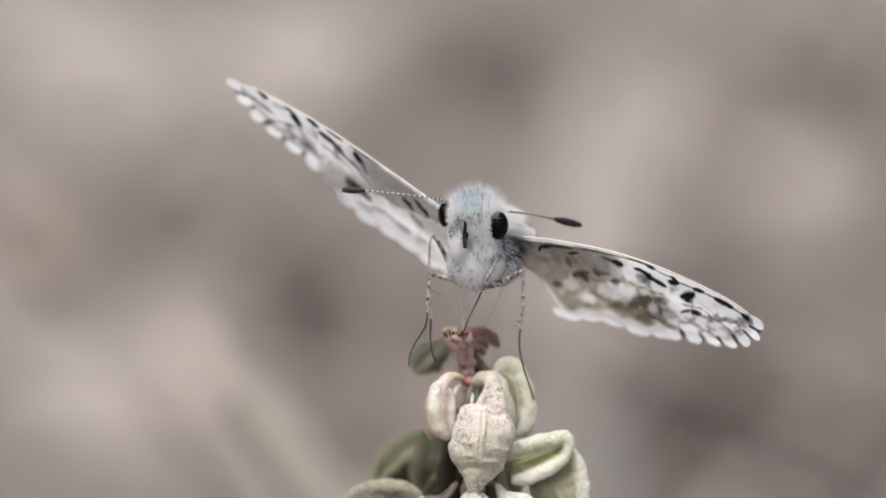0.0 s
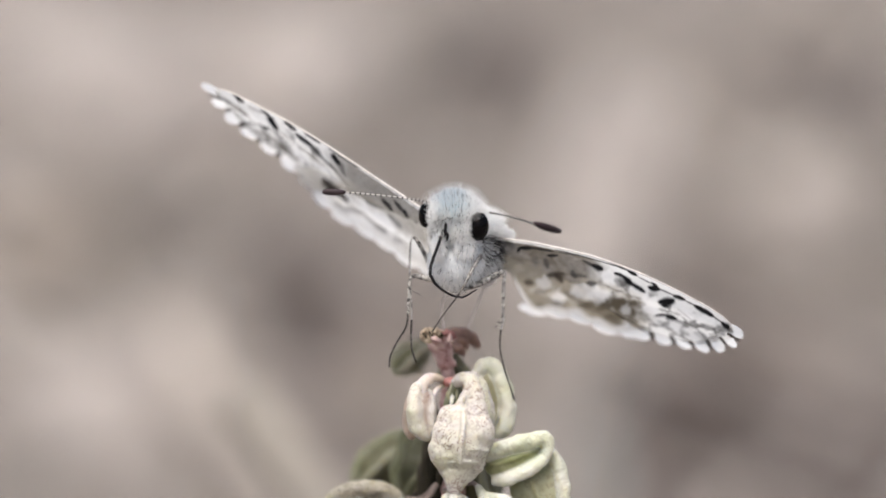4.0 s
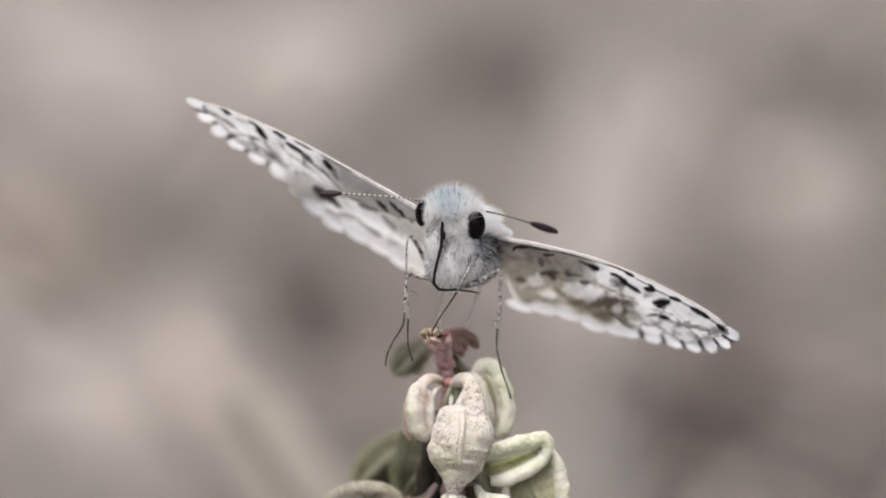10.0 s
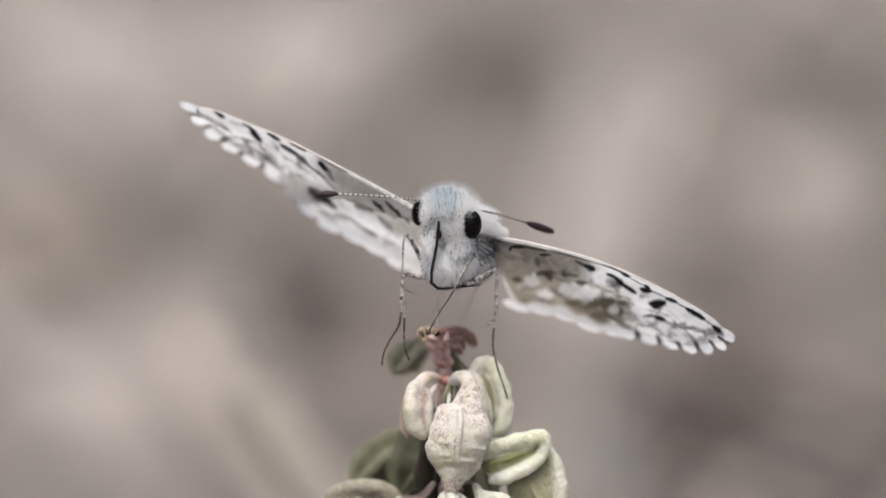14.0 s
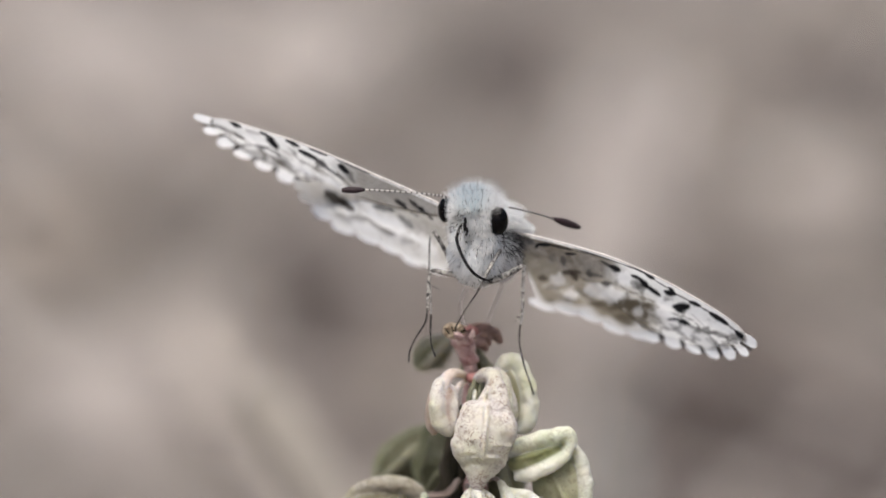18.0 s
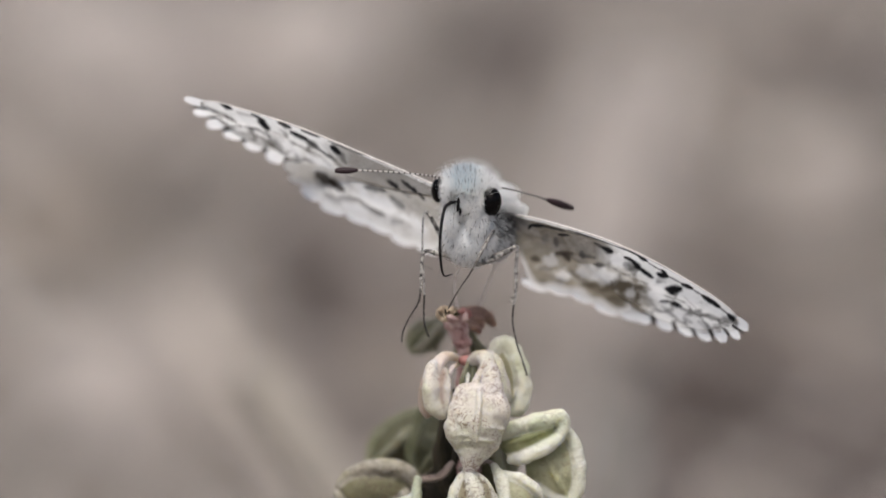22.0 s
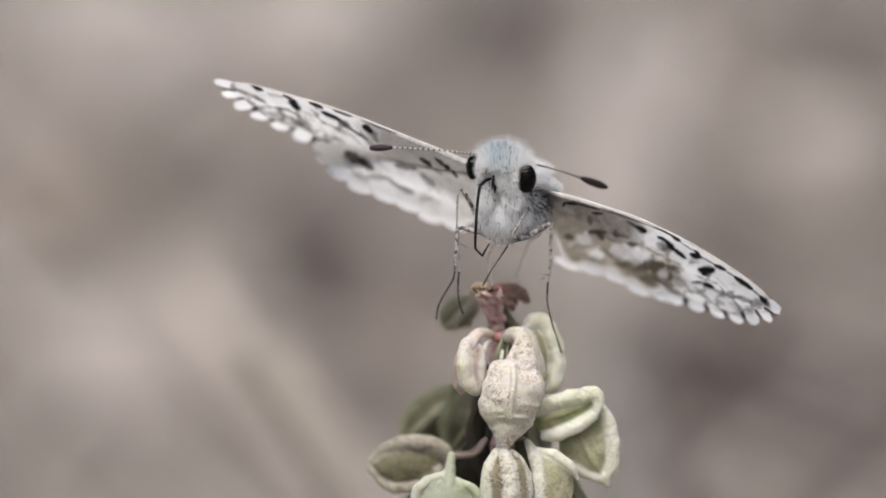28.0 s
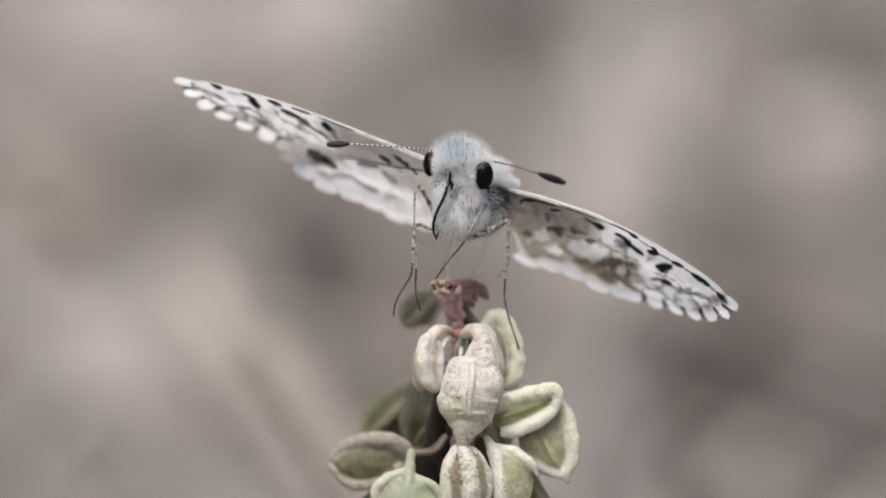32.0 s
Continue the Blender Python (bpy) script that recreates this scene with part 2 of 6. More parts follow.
# ---- mesh helpers ----
def mesh_of(name, verts, faces, smooth=True, scale=1.0):
    me = bpy.data.meshes.new(name)
    v = np.asarray(verts, dtype=float) * scale
    me.from_pydata([tuple(p) for p in v.tolist()], [], [tuple(f) for f in faces])
    if smooth:
        me.polygons.foreach_set("use_smooth", [True] * len(me.polygons))
    me.update()
    return me


def part(name, me, mat, parent, label="", at=None):
    """Links a mesh as one object under a thing or a part."""
    ob = new(name, me)
    if not me.materials:
        me.materials.append(mat)
    ob.parent = parent
    if at is not None:
        ob.matrix_basis = at
    if label:
        tagged(ob, label)
    return ob


def thing(name, m, label, category, group="", kind=""):
    ob = new(name)
    ob.empty_display_size = 0.002
    ob.matrix_world = m
    return tagged(ob, label, category, group, kind)


def curve_points(knots, steps):
    """A smooth line through the knots (Catmull-Rom)."""
    k = [Vector(p) for p in knots]
    k = [k[0] * 2 - k[1]] + k + [k[-1] * 2 - k[-2]]
    out = []
    for a, b, c, d in zip(k, k[1:], k[2:], k[3:]):
        for i in range(steps):
            t = i / steps
            out.append(0.5 * (2 * b + (c - a) * t + (2 * a - 5 * b + 4 * c - d) * t * t + (3 * b - a - 3 * c + d) * t ** 3))
    out.append(k[-2])
    return out


def tube(points, radii, sides=8, lumps=0.0):
    """A round tube with closed ends along points; radii run evenly along it; lumps: how uneven it is."""
    pts = [Vector(p) for p in points]
    n = len(pts)
    verts, faces = [], []
    side = None
    for i, p in enumerate(pts):
        way = (pts[min(i + 1, n - 1)] - pts[max(i - 1, 0)]).normalized()
        if side is None:
            side = way.orthogonal().normalized()
        side = (side - way * side.dot(way)).normalized()
        other = way.cross(side)
        r = float(np.interp(i / (n - 1), np.linspace(0, 1, len(radii)), radii))
        for j in range(sides):
            a = 2 * math.pi * j / sides
            k = r
            if lumps:
                q = Vector((math.cos(a), math.sin(a), 0.0))
                k = r * (1 + lumps * noise.noise(q * 1.4 + Vector((0, 0, i * 0.35 + r * 9000))) + 0.5 * lumps * noise.noise(q * 3.0 + Vector((5, 0, i * 0.9))))
            verts.append(p + side * (k * math.cos(a)) + other * (k * math.sin(a)))
    for i in range(n - 1):
        for j in range(sides):
            a, b = i * sides + j, i * sides + (j + 1) % sides
            faces.append((a, b, b + sides, a + sides))
    faces.append(tuple(reversed(range(sides))))
    faces.append(tuple(range((n - 1) * sides, n * sides)))
    return verts, faces


def ball(centre, radii, turn=None, rings=16, sides=24, rough=0.0, seed=0.0):
    """An ellipsoid with optional lumps."""
    verts, faces = [], []
    turn = turn or Matrix.Identity(3)
    c = Vector(centre)
    for i in range(rings + 1):
        a = math.pi * i / rings
        for j in range(sides):
            b = 2 * math.pi * j / sides
            d = Vector((math.sin(a) * math.cos(b), math.cos(a), math.sin(a) * math.sin(b)))
            k = 1 + rough * noise.noise(d * 2.3 + Vector((seed, seed * 2, 0)))
            verts.append(c + turn @ Vector((d.x * radii[0], d.y * radii[1], d.z * radii[2])) * k)
    for i in range(rings):
        for j in range(sides):
            p, q = i * sides + j, i * sides + (j + 1) % sides
            faces.append((p, q, q + sides, p + sides))
    return verts, faces


def joined(*pieces):
    verts, faces = [], []
    for v, f in pieces:
        k = len(verts)
        verts += list(v)
        faces += [tuple(i + k for i in q) for q in f]
    return verts, faces


def hairs(rng, centre, radii, count, length, width, comb, keep=None, bend=0.35):
    """Tapered hairs that grow out of an ellipsoid, combed one way."""
    verts, faces = [], []
    c, comb = Vector(centre), Vector(comb)
    made = 0
    while made < count:
        d = Vector((rng.gauss(0, 1), rng.gauss(0, 1), rng.gauss(0, 1))).normalized()
        if keep and not keep(d):
            continue
        made += 1
        root = c + Vector((d.x * radii[0], d.y * radii[1], d.z * radii[2])) * rng.uniform(0.93, 1.0)
        out = Vector((d.x / radii[0], d.y / radii[1], d.z / radii[2])).normalized()
        way = (out + comb * rng.uniform(0.6, 1.4) + Vector((rng.gauss(0, 0.2), rng.gauss(0, 0.2), rng.gauss(0, 0.2)))).normalized()
        size = rng.uniform(*length)
        mid = root + way * size * 0.55
        tip = root + (way + comb * bend).normalized() * size
        flat = way.cross(Vector((rng.gauss(0, 1), rng.gauss(0, 1), rng.gauss(0, 1)))).normalized() * (width * rng.uniform(0.6, 1.3))
        k = len(verts)
        verts += [root - flat * 0.5, root + flat * 0.5, mid + flat * 0.4, mid - flat * 0.4, tip]
        faces += [(k, k + 1, k + 2, k + 3), (k + 3, k + 2, k + 4)]
    return verts, faces


# ---- the ground, to the horizon ----
def ground():
    xs = np.concatenate([-np.geomspace(300, 0.5, 24), np.linspace(-0.4, 0.4, 65), np.geomspace(0.5, 300, 24)])
    ys = np.concatenate([-np.geomspace(300, 0.4, 22), np.linspace(-0.3, 2.6, 140), np.geomspace(2.8, 300, 22)])
    verts = []
    for y in ys:
        for x in xs:
            near = 1.0 if abs(x) < 3 and abs(y) < 4 else 0.3
            z = near * (0.006 * noise.noise(Vector((x * 7, y * 5, 1))) + 0.003 * noise.noise(Vector((x * 31, y * 23, 5))))
            fade = min(1.0, math.hypot(x, y) / 0.05)
            verts.append((x, y, z * fade))
    w = len(xs)
    faces = [(j * w + i, j * w + i + 1, (j + 1) * w + i + 1, (j + 1) * w + i) for j in range(len(ys) - 1) for i in range(w - 1)]
    ob = new("ground", mesh_of("ground", verts, faces))
    ob.data.materials.append(SOIL)
    tagged(ob, "dry greyish brown soil, out of focus behind the plant", "ground", "", "structure")


def litter():
    """Straw and plant crumbs that lie on the soil."""
    rng = random.Random(5)
    verts, faces = [], []
    for i in range(4600):
        x, y = rng.gauss(0, 0.5), rng.gauss(1.35, 1.05)
        a, size, r = rng.uniform(0, math.pi), rng.uniform(0.008, 0.05), rng.uniform(0.0006, 0.002)
        way = Vector((math.cos(a), math.sin(a), rng.uniform(-0.1, 0.15)))
        p = Vector((x, y, 0.004))
        v, f = tube([p - way * size / 2, p + Vector((0, 0, 0.002)), p + way * size / 2], [r, r, r * 0.5], 5)
        k = len(verts)
        verts += v
        faces += [tuple(q + k for q in g) for g in f]
    ob = new("straw_litter", mesh_of("straw_litter", verts, faces))
    ob.data.materials.append(STRAW)
    tagged(ob, "broken dry straw scattered over the soil", "straw", "", "stuff")


def dry_leaf(x, y, width, height, lean, back, mat, label):
    """A dead leaf that stands or leans on the soil: curled blade with a midrib, and its stalk."""
    root = thing("dead_leaf", pose(x, y, 0.0), label, "dead leaf", "dead leaves on the soil")
    nu, nv = 10, 20
    turn = Matrix.Rotation(radians(lean), 3, "Y") @ Matrix.Rotation(radians(-back), 3, "X")
    verts, faces = [], []
    for layer in (0.0, 0.0008):
        for j in range(nv + 1):
            t = j / nv
            half = width / 2 * (math.sin(math.pi * (0.06 + 0.91 * t)) ** 0.55)
            for i in range(nu + 1):
                s = 2 * i / nu - 1
                half_here = half * (1 + 0.07 * noise.noise(Vector((x * 50 + s, t * 6, y * 9))))
                z = 0.004 + height * t
                dy = 0.22 * width * s * s + 0.10 * height * math.sin(2.4 * t) + layer
                verts.append(turn @ Vector((s * half_here, dy, z)))
    w, n = nu + 1, (nu + 1) * (nv + 1)
    for j in range(nv):
        for i in range(nu):
            a = j * w + i
            faces += [(a, a + 1, a + w + 1, a + w), (n + a + w, n + a + w + 1, n + a + 1, n + a)]
    edge = [j * w for j in range(nv + 1)] + [nv * w + i for i in range(1, w)] + [j * w + nu for j in range(nv - 1, -1, -1)] + [i for i in range(nu - 1, 0, -1)]
    faces += [(p, q, q + n, p + n) for p, q in zip(edge, edge[1:] + edge[:1])]
    part("blade", mesh_of("blade", verts, faces), mat, root)
    rib = [turn @ Vector((0, 0.10 * height * math.sin(2.4 * t) - 0.001, 0.004 + height * t)) for t in np.linspace(0, 0.95, 12)]
    part("midrib", mesh_of("midrib", *tube(rib, [width * 0.03, width * 0.012], 6)), mat, root)
    part("stalk", mesh_of("stalk", *tube([Vector((0, 0.004, -0.004)), rib[0] + Vector((0, 0, 0.004))], [width * 0.03, width * 0.03], 6)), mat, root)


def dry_stalk(x, y, length, lean, back, r, mat, label):
    """A broken dead stalk that leans over the soil, with a joint and a stub of a side shoot."""
    turn = Matrix.Rotation(radians(lean), 3, "Y") @ Matrix.Rotation(radians(-back), 3, "X")
    root = thing("dry_stalk", pose(x, y, 0.0), label, "dead stalk", "dead stalks on the soil")
    line = [turn @ Vector((0.02 * length * math.sin(7 * t + x * 40), 0.02 * length * math.sin(5 * t), length * t - 0.004)) for t in np.linspace(0, 1, 16)]
    part("shaft", mesh_of("shaft", *tube(line, [r * 1.1, r, r * 0.7], 9)), mat, root)
    v, f = ball(line[7], (r * 1.35, r * 1.35, r * 0.9), None, 8, 12, 0.2, x)
    part("joint", mesh_of("joint", v, f), mat, root)
    tip = line[7] + turn @ Vector((0.10 * length, 0.02 * length, 0.12 * length))
    part("side_shoot", mesh_of("side_shoot", *tube([line[7], (line[7] + tip) / 2 + Vector((0, 0, -0.002)), tip], [r * 0.5, r * 0.4, r * 0.2], 7)), mat, root)


def stone(x, y, w, d, h, label, mat):
    v, f = ball((0, 0, h * 0.35), (w / 2, d / 2, h * 0.65), None, 14, 20, 0.35, x * 37 + y)
    ob = new("stone", mesh_of("stone", v, f))
    ob.data.materials.append(mat)
    ob.matrix_world = pose(x, y, 0.0)
    tagged(ob, label, "stone", "stones on the soil")


ground()
litter()
dry_leaf(0.065, 1.365, 0.044, 0.100, 4, 0, PALE_LEAF, "bleached pale grey dead leaf standing on dry soil")
dry_leaf(-0.036, 1.300, 0.035, 0.058, -18, 5, DARK_LEAF, "dark grey brown dead leaf leaning on dry soil")
dry_leaf(0.099, 1.385, 0.040, 0.042, 10, 0, DIM_LEAF, "dull brown dead leaf beside a pale one")
dry_leaf(0.152, 1.483, 0.066, 0.050, 15, 10, SOFT_LEAF, "broad faded dead leaf lying against the soil")
dry_leaf(-0.155, 1.662, 0.095, 0.040, 10, 10, SOFT_LEAF, "broad faded dead leaf on dry soil")
dry_leaf(-0.107, 1.514, 0.062, 0.026, 0, 15, DARK_LEAF, "low dark grey brown dead leaf on dry soil")
dry_leaf(0.019, 1.929, 0.066, 0.037, 0, 5, DARK_LEAF, "curled dark grey brown dead leaf on dry soil")
dry_leaf(-0.065, 1.870, 0.090, 0.050, -10, 5, PALE_LEAF, "upright bleached dead leaf on dry soil")
dry_leaf(-0.165, 1.860, 0.110, 0.052, 8, 5, PALE_LEAF, "wide bleached dead leaf far back on the soil")
dry_leaf(-0.176, 2.020, 0.080, 0.029, 0, 5, DARK_LEAF, "wide dark dead leaf far back on the soil")
dry_leaf(-0.109, 1.175, 0.080, 0.036, 20, 15, SOFT_LEAF, "short faded dead leaf on dry soil")
dry_leaf(-0.075, 1.337, 0.024, 0.042, -12, 5, SOFT_LEAF, "narrow faded dead leaf on dry soil")
dry_leaf(-0.016, 1.199, 0.022, 0.036, 8, 5, TAN_LEAF, "narrow tan dead leaf behind the plant")
dry_leaf(-0.158, 1.480, 0.044, 0.027, 5, 10, TAN_LEAF, "low tan dead leaf on dry soil")
dry_leaf(0.055, 1.274, 0.026, 0.034, -4, 5, SOFT_LEAF, "faded dead leaf in front of a paler one")
dry_leaf(0.058, 1.124, 0.016, 0.038, 3, 0, SAGE_LEAF, "grey green withered leaf standing on dry soil")
dry_leaf(0.209, 1.820, 0.050, 0.044, 0, 5, DARK_LEAF, "dark dead leaf at the far side of the soil")
dry_stalk(-0.060, 1.180, 0.110, -32, 10, 0.0022, CREAM_LEAF, "thin cream dead stalk leaning over the soil")
dry_stalk(-0.130, 1.300, 0.120, 38, 10, 0.0020, SOFT_LEAF, "thin faded dead stalk leaning over the soil")
dry_stalk(-0.150, 1.420, 0.100, 62, 10, 0.0022, DARK_LEAF, "dark dead stalk lying low over the soil")
dry_stalk(0.100, 1.330, 0.140, 52, 8, 0.0022, DARK_LEAF, "dark dead stalk leaning across the soil")
dry_stalk(0.150, 1.260, 0.110, -58, 8, 0.0022, TAN_LEAF, "tan dead stalk lying across the soil")
dry_stalk(0.170, 1.480, 0.120, -48, 8, 0.0024, DIM_LEAF, "brown dead stalk leaning over the soil")
dry_stalk(0.030, 1.560, 0.130, -20, 8, 0.0024, SOFT_LEAF, "faded dead stalk standing in the soil")
dry_stalk(-0.020, 1.700, 0.120, 55, 8, 0.0026, DIM_LEAF, "brown dead stalk far back on the soil")
dry_stalk(-0.100, 1.760, 0.130, -55, 8, 0.0026, PALE_LEAF, "bleached dead stalk far back on the soil")
dry_stalk(0.110, 1.800, 0.140, 50, 8, 0.0028, TAN_LEAF, "tan dead stalk far back on the soil")
dry_leaf(0.002, 1.280, 0.034, 0.030, 5, 5, DARK_LEAF, "small dark dead leaf behind the plant")
dry_stalk(-0.145, 1.110, 0.110, 42, 8, 0.0030, PALE_LEAF, "bleached dead stalk leaning over the soil")
dry_stalk(0.135, 1.180, 0.120, 58, 8, 0.0030, DARK_LEAF, "dark dead stalk leaning low over the soil")
dry_stalk(-0.090, 1.420, 0.120, -40, 8, 0.0030, DIM_LEAF, "brown dead stalk leaning over pale leaves")
dry_leaf(0.118, 1.160, 0.052, 0.022, 0, 10, DARK_LEAF, "low dark dead leaf beside a stone")
rng = random.Random(17)
for i in range(34):
    mat, look_of = ((PALE_LEAF, "bleached"), (DARK_LEAF, "dark grey brown"), (SOFT_LEAF, "faded"), (DIM_LEAF, "dull brown"))[i % 4]
    y = rng.uniform(1.0, 1.95)
    dry_stalk(rng.uniform(-0.125, 0.125) * (y + 0.2), y, rng.uniform(0.07, 0.13), rng.choice((-1, 1)) * rng.uniform(28, 66), 8, rng.uniform(0.0020, 0.0036), mat, look_of + " dead stalk among litter on dry soil")
# long dead grass stems that lean across, nearer than the litter
dry_stalk(0.472, 0.42, 0.50, -64.8, 0, 0.0028, DARK_LEAF, "long dark dead stem leaning low over the soil")
dry_stalk(0.373, 0.50, 0.41, -52.2, 0, 0.0020, DARK_LEAF, "long dark dead stem leaning far over the soil")
dry_stalk(0.567, 0.50, 0.58, -67.5, 0, 0.0018, DARK_LEAF, "thin dark dead stem bent low over the soil")
dry_stalk(0.089, 0.40, 0.26, -28.5, 0, 0.0026, CREAM_LEAF, "cream dead grass stem leaning behind the plant")
dry_stalk(0.142, 0.50, 0.31, -47.1, 0, 0.0017, PALE_LEAF, "bleached dead grass stem leaning behind the plant")
dry_stalk(-0.002, 0.50, 0.25, 9.5, 0, 0.0022, PALE_LEAF, "bleached dead grass stem standing behind the plant")
dry_stalk(0.149, 0.50, 0.29, -39.7, 0, 0.0019, DARK_LEAF, "dark dead grass stem leaning behind the plant")
dry_stalk(0.259, 0.45, 0.33, -42.6, 0, 0.0016, DIM_LEAF, "thin brown dead grass stem leaning over the soil")
dry_stalk(0.393, 0.60, 0.53, -68.2, 0, 0.0016, SOFT_LEAF, "thin faded dead grass stem bent over the soil")
dry_stalk(0.1777, 0.117, 0.344, -35.5, 0, 0.0029, STRAW_STEM, "thick tan dead stem leaning just behind the plant")
dry_stalk(0.0138, 0.205, 0.258, 0.0, 0, 0.0012, SAGE_LEAF, "grey green withered stem standing behind the plant")
dry_stalk(0.0685, 0.215, 0.262, -10.3, 0, 0.002, DARK_LEAF, "dark dead stem standing behind the plant")
dry_stalk(0.6398, 0.244, 0.667, -68.2, 0, 0.0011, DARK_LEAF, "thin dark dead stem bent low behind the plant")
stone(0.083, 1.190, 0.062, 0.045, 0.036, "dark reddish brown stone half sunk in the soil", DARK_STONE)
stone(0.120, 1.115, 0.080, 0.030, 0.013, "low dark brown stone on dry soil", DARK_STONE)


# ---- the plant: winged fruits on a pink stalk ----
STEM = LEAN @ (Vector((2.78, -4.42, -4.0)) * MM)
plant = thing("fruiting_plant", pose(STEM.x, STEM.y, 0.0), "upright plant with pink stalk and crowded cream and green winged fruits", "plant")
TO_PLANT = plant.matrix_world.inverted() @ LEAN


def profile(big, low, w):
    """Half the outline of one keel, from its rounded rim down to the valley beside it: points and how much they belong to the rim."""
    w = min(w, 0.34 * big)
    neck = max(big - 2.3 * w, low * 0.75)
    valley = Vector((low * 0.5, low * 0.866))
    foot = Vector((neck, 0.62 * w))
    knots = [Vector((big - 0.25 * w, -0.75 * w)), Vector((big, 0.0)), Vector((big - 0.30 * w, 0.80 * w)), Vector((big - 1.15 * w, 1.02 * w)), foot,
             (foot * 0.55 + valley * 0.45) * 0.97, valley, Vector((low * 0.30, low * 0.98))]
    out = []
    for k in range(1, 6):
        a, b, c, d = knots[k - 1], knots[k], knots[k + 1], knots[k + 2]
        for i in range(3):
            t = i / 3
            p = 0.5 * (2 * b + (c - a) * t + (2 * a - 5 * b + 4 * c - d) * t * t + (3 * b - a - 3 * c + d) * t ** 3)
            out.append((p, max(0.0, min(1.0, (3.9 - (k - 1 + t)) / 1.3))))
    return out + [(valley, 0.0)]


def spline(knots, x):
    """A softened line through the knots."""
    k = np.array(knots)
    wide = 0.027 * (k[-1, 0] - k[0, 0])
    raw = np.interp(x, k[:, 0], k[:, 1])
    pad = np.interp(np.asarray(x)[..., None] + np.linspace(-wide, wide, 7), k[:, 0], k[:, 1]).mean(-1)
    return 0.35 * raw + 0.65 * pad


def pod(x, y, z, length, radius, aim, tip, roll, plump, mat, label, stalk=None, peak=0.42, blunt=0.55, rim=0.25, waist=0.0, shape=None):
    """A three-keeled winged fruit. aim: degrees to the right of straight down; tip: degrees towards the lens; roll: about its axis;
    plump: how far the body fills the space between the keels; peak: where it is widest; blunt: how round its ends are;
    rim: half the thickness of the keels' rolled rims; waist: how deep it is drawn in below its shoulders; shape: its half width along it, from the stalk to the tip, in place of peak and blunt."""
    seed = x * 3.1 + y * 1.7
    nt = 60
    power = math.log(0.5) / math.log(peak)
    verts, keel = [], []
    for i in range(nt + 1):
        t = 0.5 - 0.5 * math.cos(math.pi * i / nt)
        base = max(0.0, math.sin(math.pi * t ** power)) ** blunt
        if shape:
            base = float(spline(shape, np.array([t]))[0]) * min(1.0, (t * (1 - t) * 40) ** 0.5)
        ring = []
        for which in range(3):
            edge = 1 + 0.10 * noise.noise(Vector((t * 5, which * 3 + 7, seed))) + 0.06 * math.sin(t * 7 + which * 2 + seed) + 0.02 * math.sin(t * 15 + which + seed * 2)
            big = radius * base * edge
            low = radius * base * plump * (0.92 + 0.10 * noise.noise(Vector((t * 3, which, seed))))
            wide = rim * (0.95 + 0.55 * noise.noise(Vector((t * 5, which * 2, seed)))) * min(1.0, 1.3 * base)
            half = profile(max(big, low * 1.04), low, wide)
            turn = which * 2 * math.pi / 3
            for p, k in [(Vector((q.x, -q.y)), w) for q, w in half[:0:-1]] + half[:-1]:
                ring.append((math.atan2(p.y, p.x) + turn, p.length, k))
        for a, r, k in ring:
            d = Vector((math.cos(a), t * 2.2, math.sin(a)))
            r *= 1 + 0.08 * noise.noise(d * 1.6 + Vector((seed, 0, 0))) + 0.045 * noise.noise(d * 3.6 + Vector((0, seed, 0)))
            fold = 0.40 + 0.10 * noise.noise(d * 1.3 + Vector((3.0, seed, 0)))
            r *= 1 - waist * (0.6 + 0.9 * noise.noise(d * 1.1)) * math.exp(-((t - fold) / 0.05) ** 2) + 0.5 * waist * math.exp(-((t - 0.24) / 0.09) ** 2)
            r += radius * base * (0.045 * noise.noise(d * 6.0 + Vector((seed, seed, 0))) + 0.025 * noise.noise(d * 14.0 + Vector((seed, 0, seed))))
            up = length * (0.5 - t) + (0.03 if shape else 0.14) * length * k * math.exp(-(t / 0.18) ** 2) - 0.07 * length * (k - 0.4) * math.exp(-((1 - t) / 0.12) ** 2)
            twist = 0.25 * (t - 0.5) + 0.12 * noise.noise(Vector((seed, t * 3, 0)))
            verts.append((r * math.sin(a + twist), up, r * math.cos(a + twist)))
            keel.append(min(1.0, max(k, 1.2 - 1.7 * base)))
    na = len(verts) // (nt + 1)
    faces = []
    for i in range(nt):
        for j in range(na):
            p, q = i * na + j, i * na + (j + 1) % na
            faces.append((p, p + na, q + na, q))
    me = mesh_of("fruit", verts, faces, True, MM)
    at = me.attributes.new("keel", "FLOAT", "POINT")
    at.data.foreach_set("value", keel)
    turn = Matrix.Rotation(radians(aim), 4, "Z") @ Matrix.Rotation(radians(-tip), 4, "X") @ Matrix.Rotation(radians(roll), 4, "Y")
    m = TO_PLANT @ Matrix.Translation(Vector((x, y, z)) * MM) @ turn
    ob = part("fruit", me, mat, plant, label, m)
    if stalk:
        top = turn @ Vector((0, length * 0.5, 0)) + Vector((x, y, z))
        s = Vector(stalk)
        mid = (top + s) / 2 + Vector((0, 0.25, 0.15))
        pts = [TO_PLANT @ (p * MM) for p in curve_points([s, mid, top], 6)]
        part("pedicel", mesh_of("pedicel", *tube(pts, [0.00018, 0.00012, 0.00022], 8)), STALK_DULL, plant)
    return ob


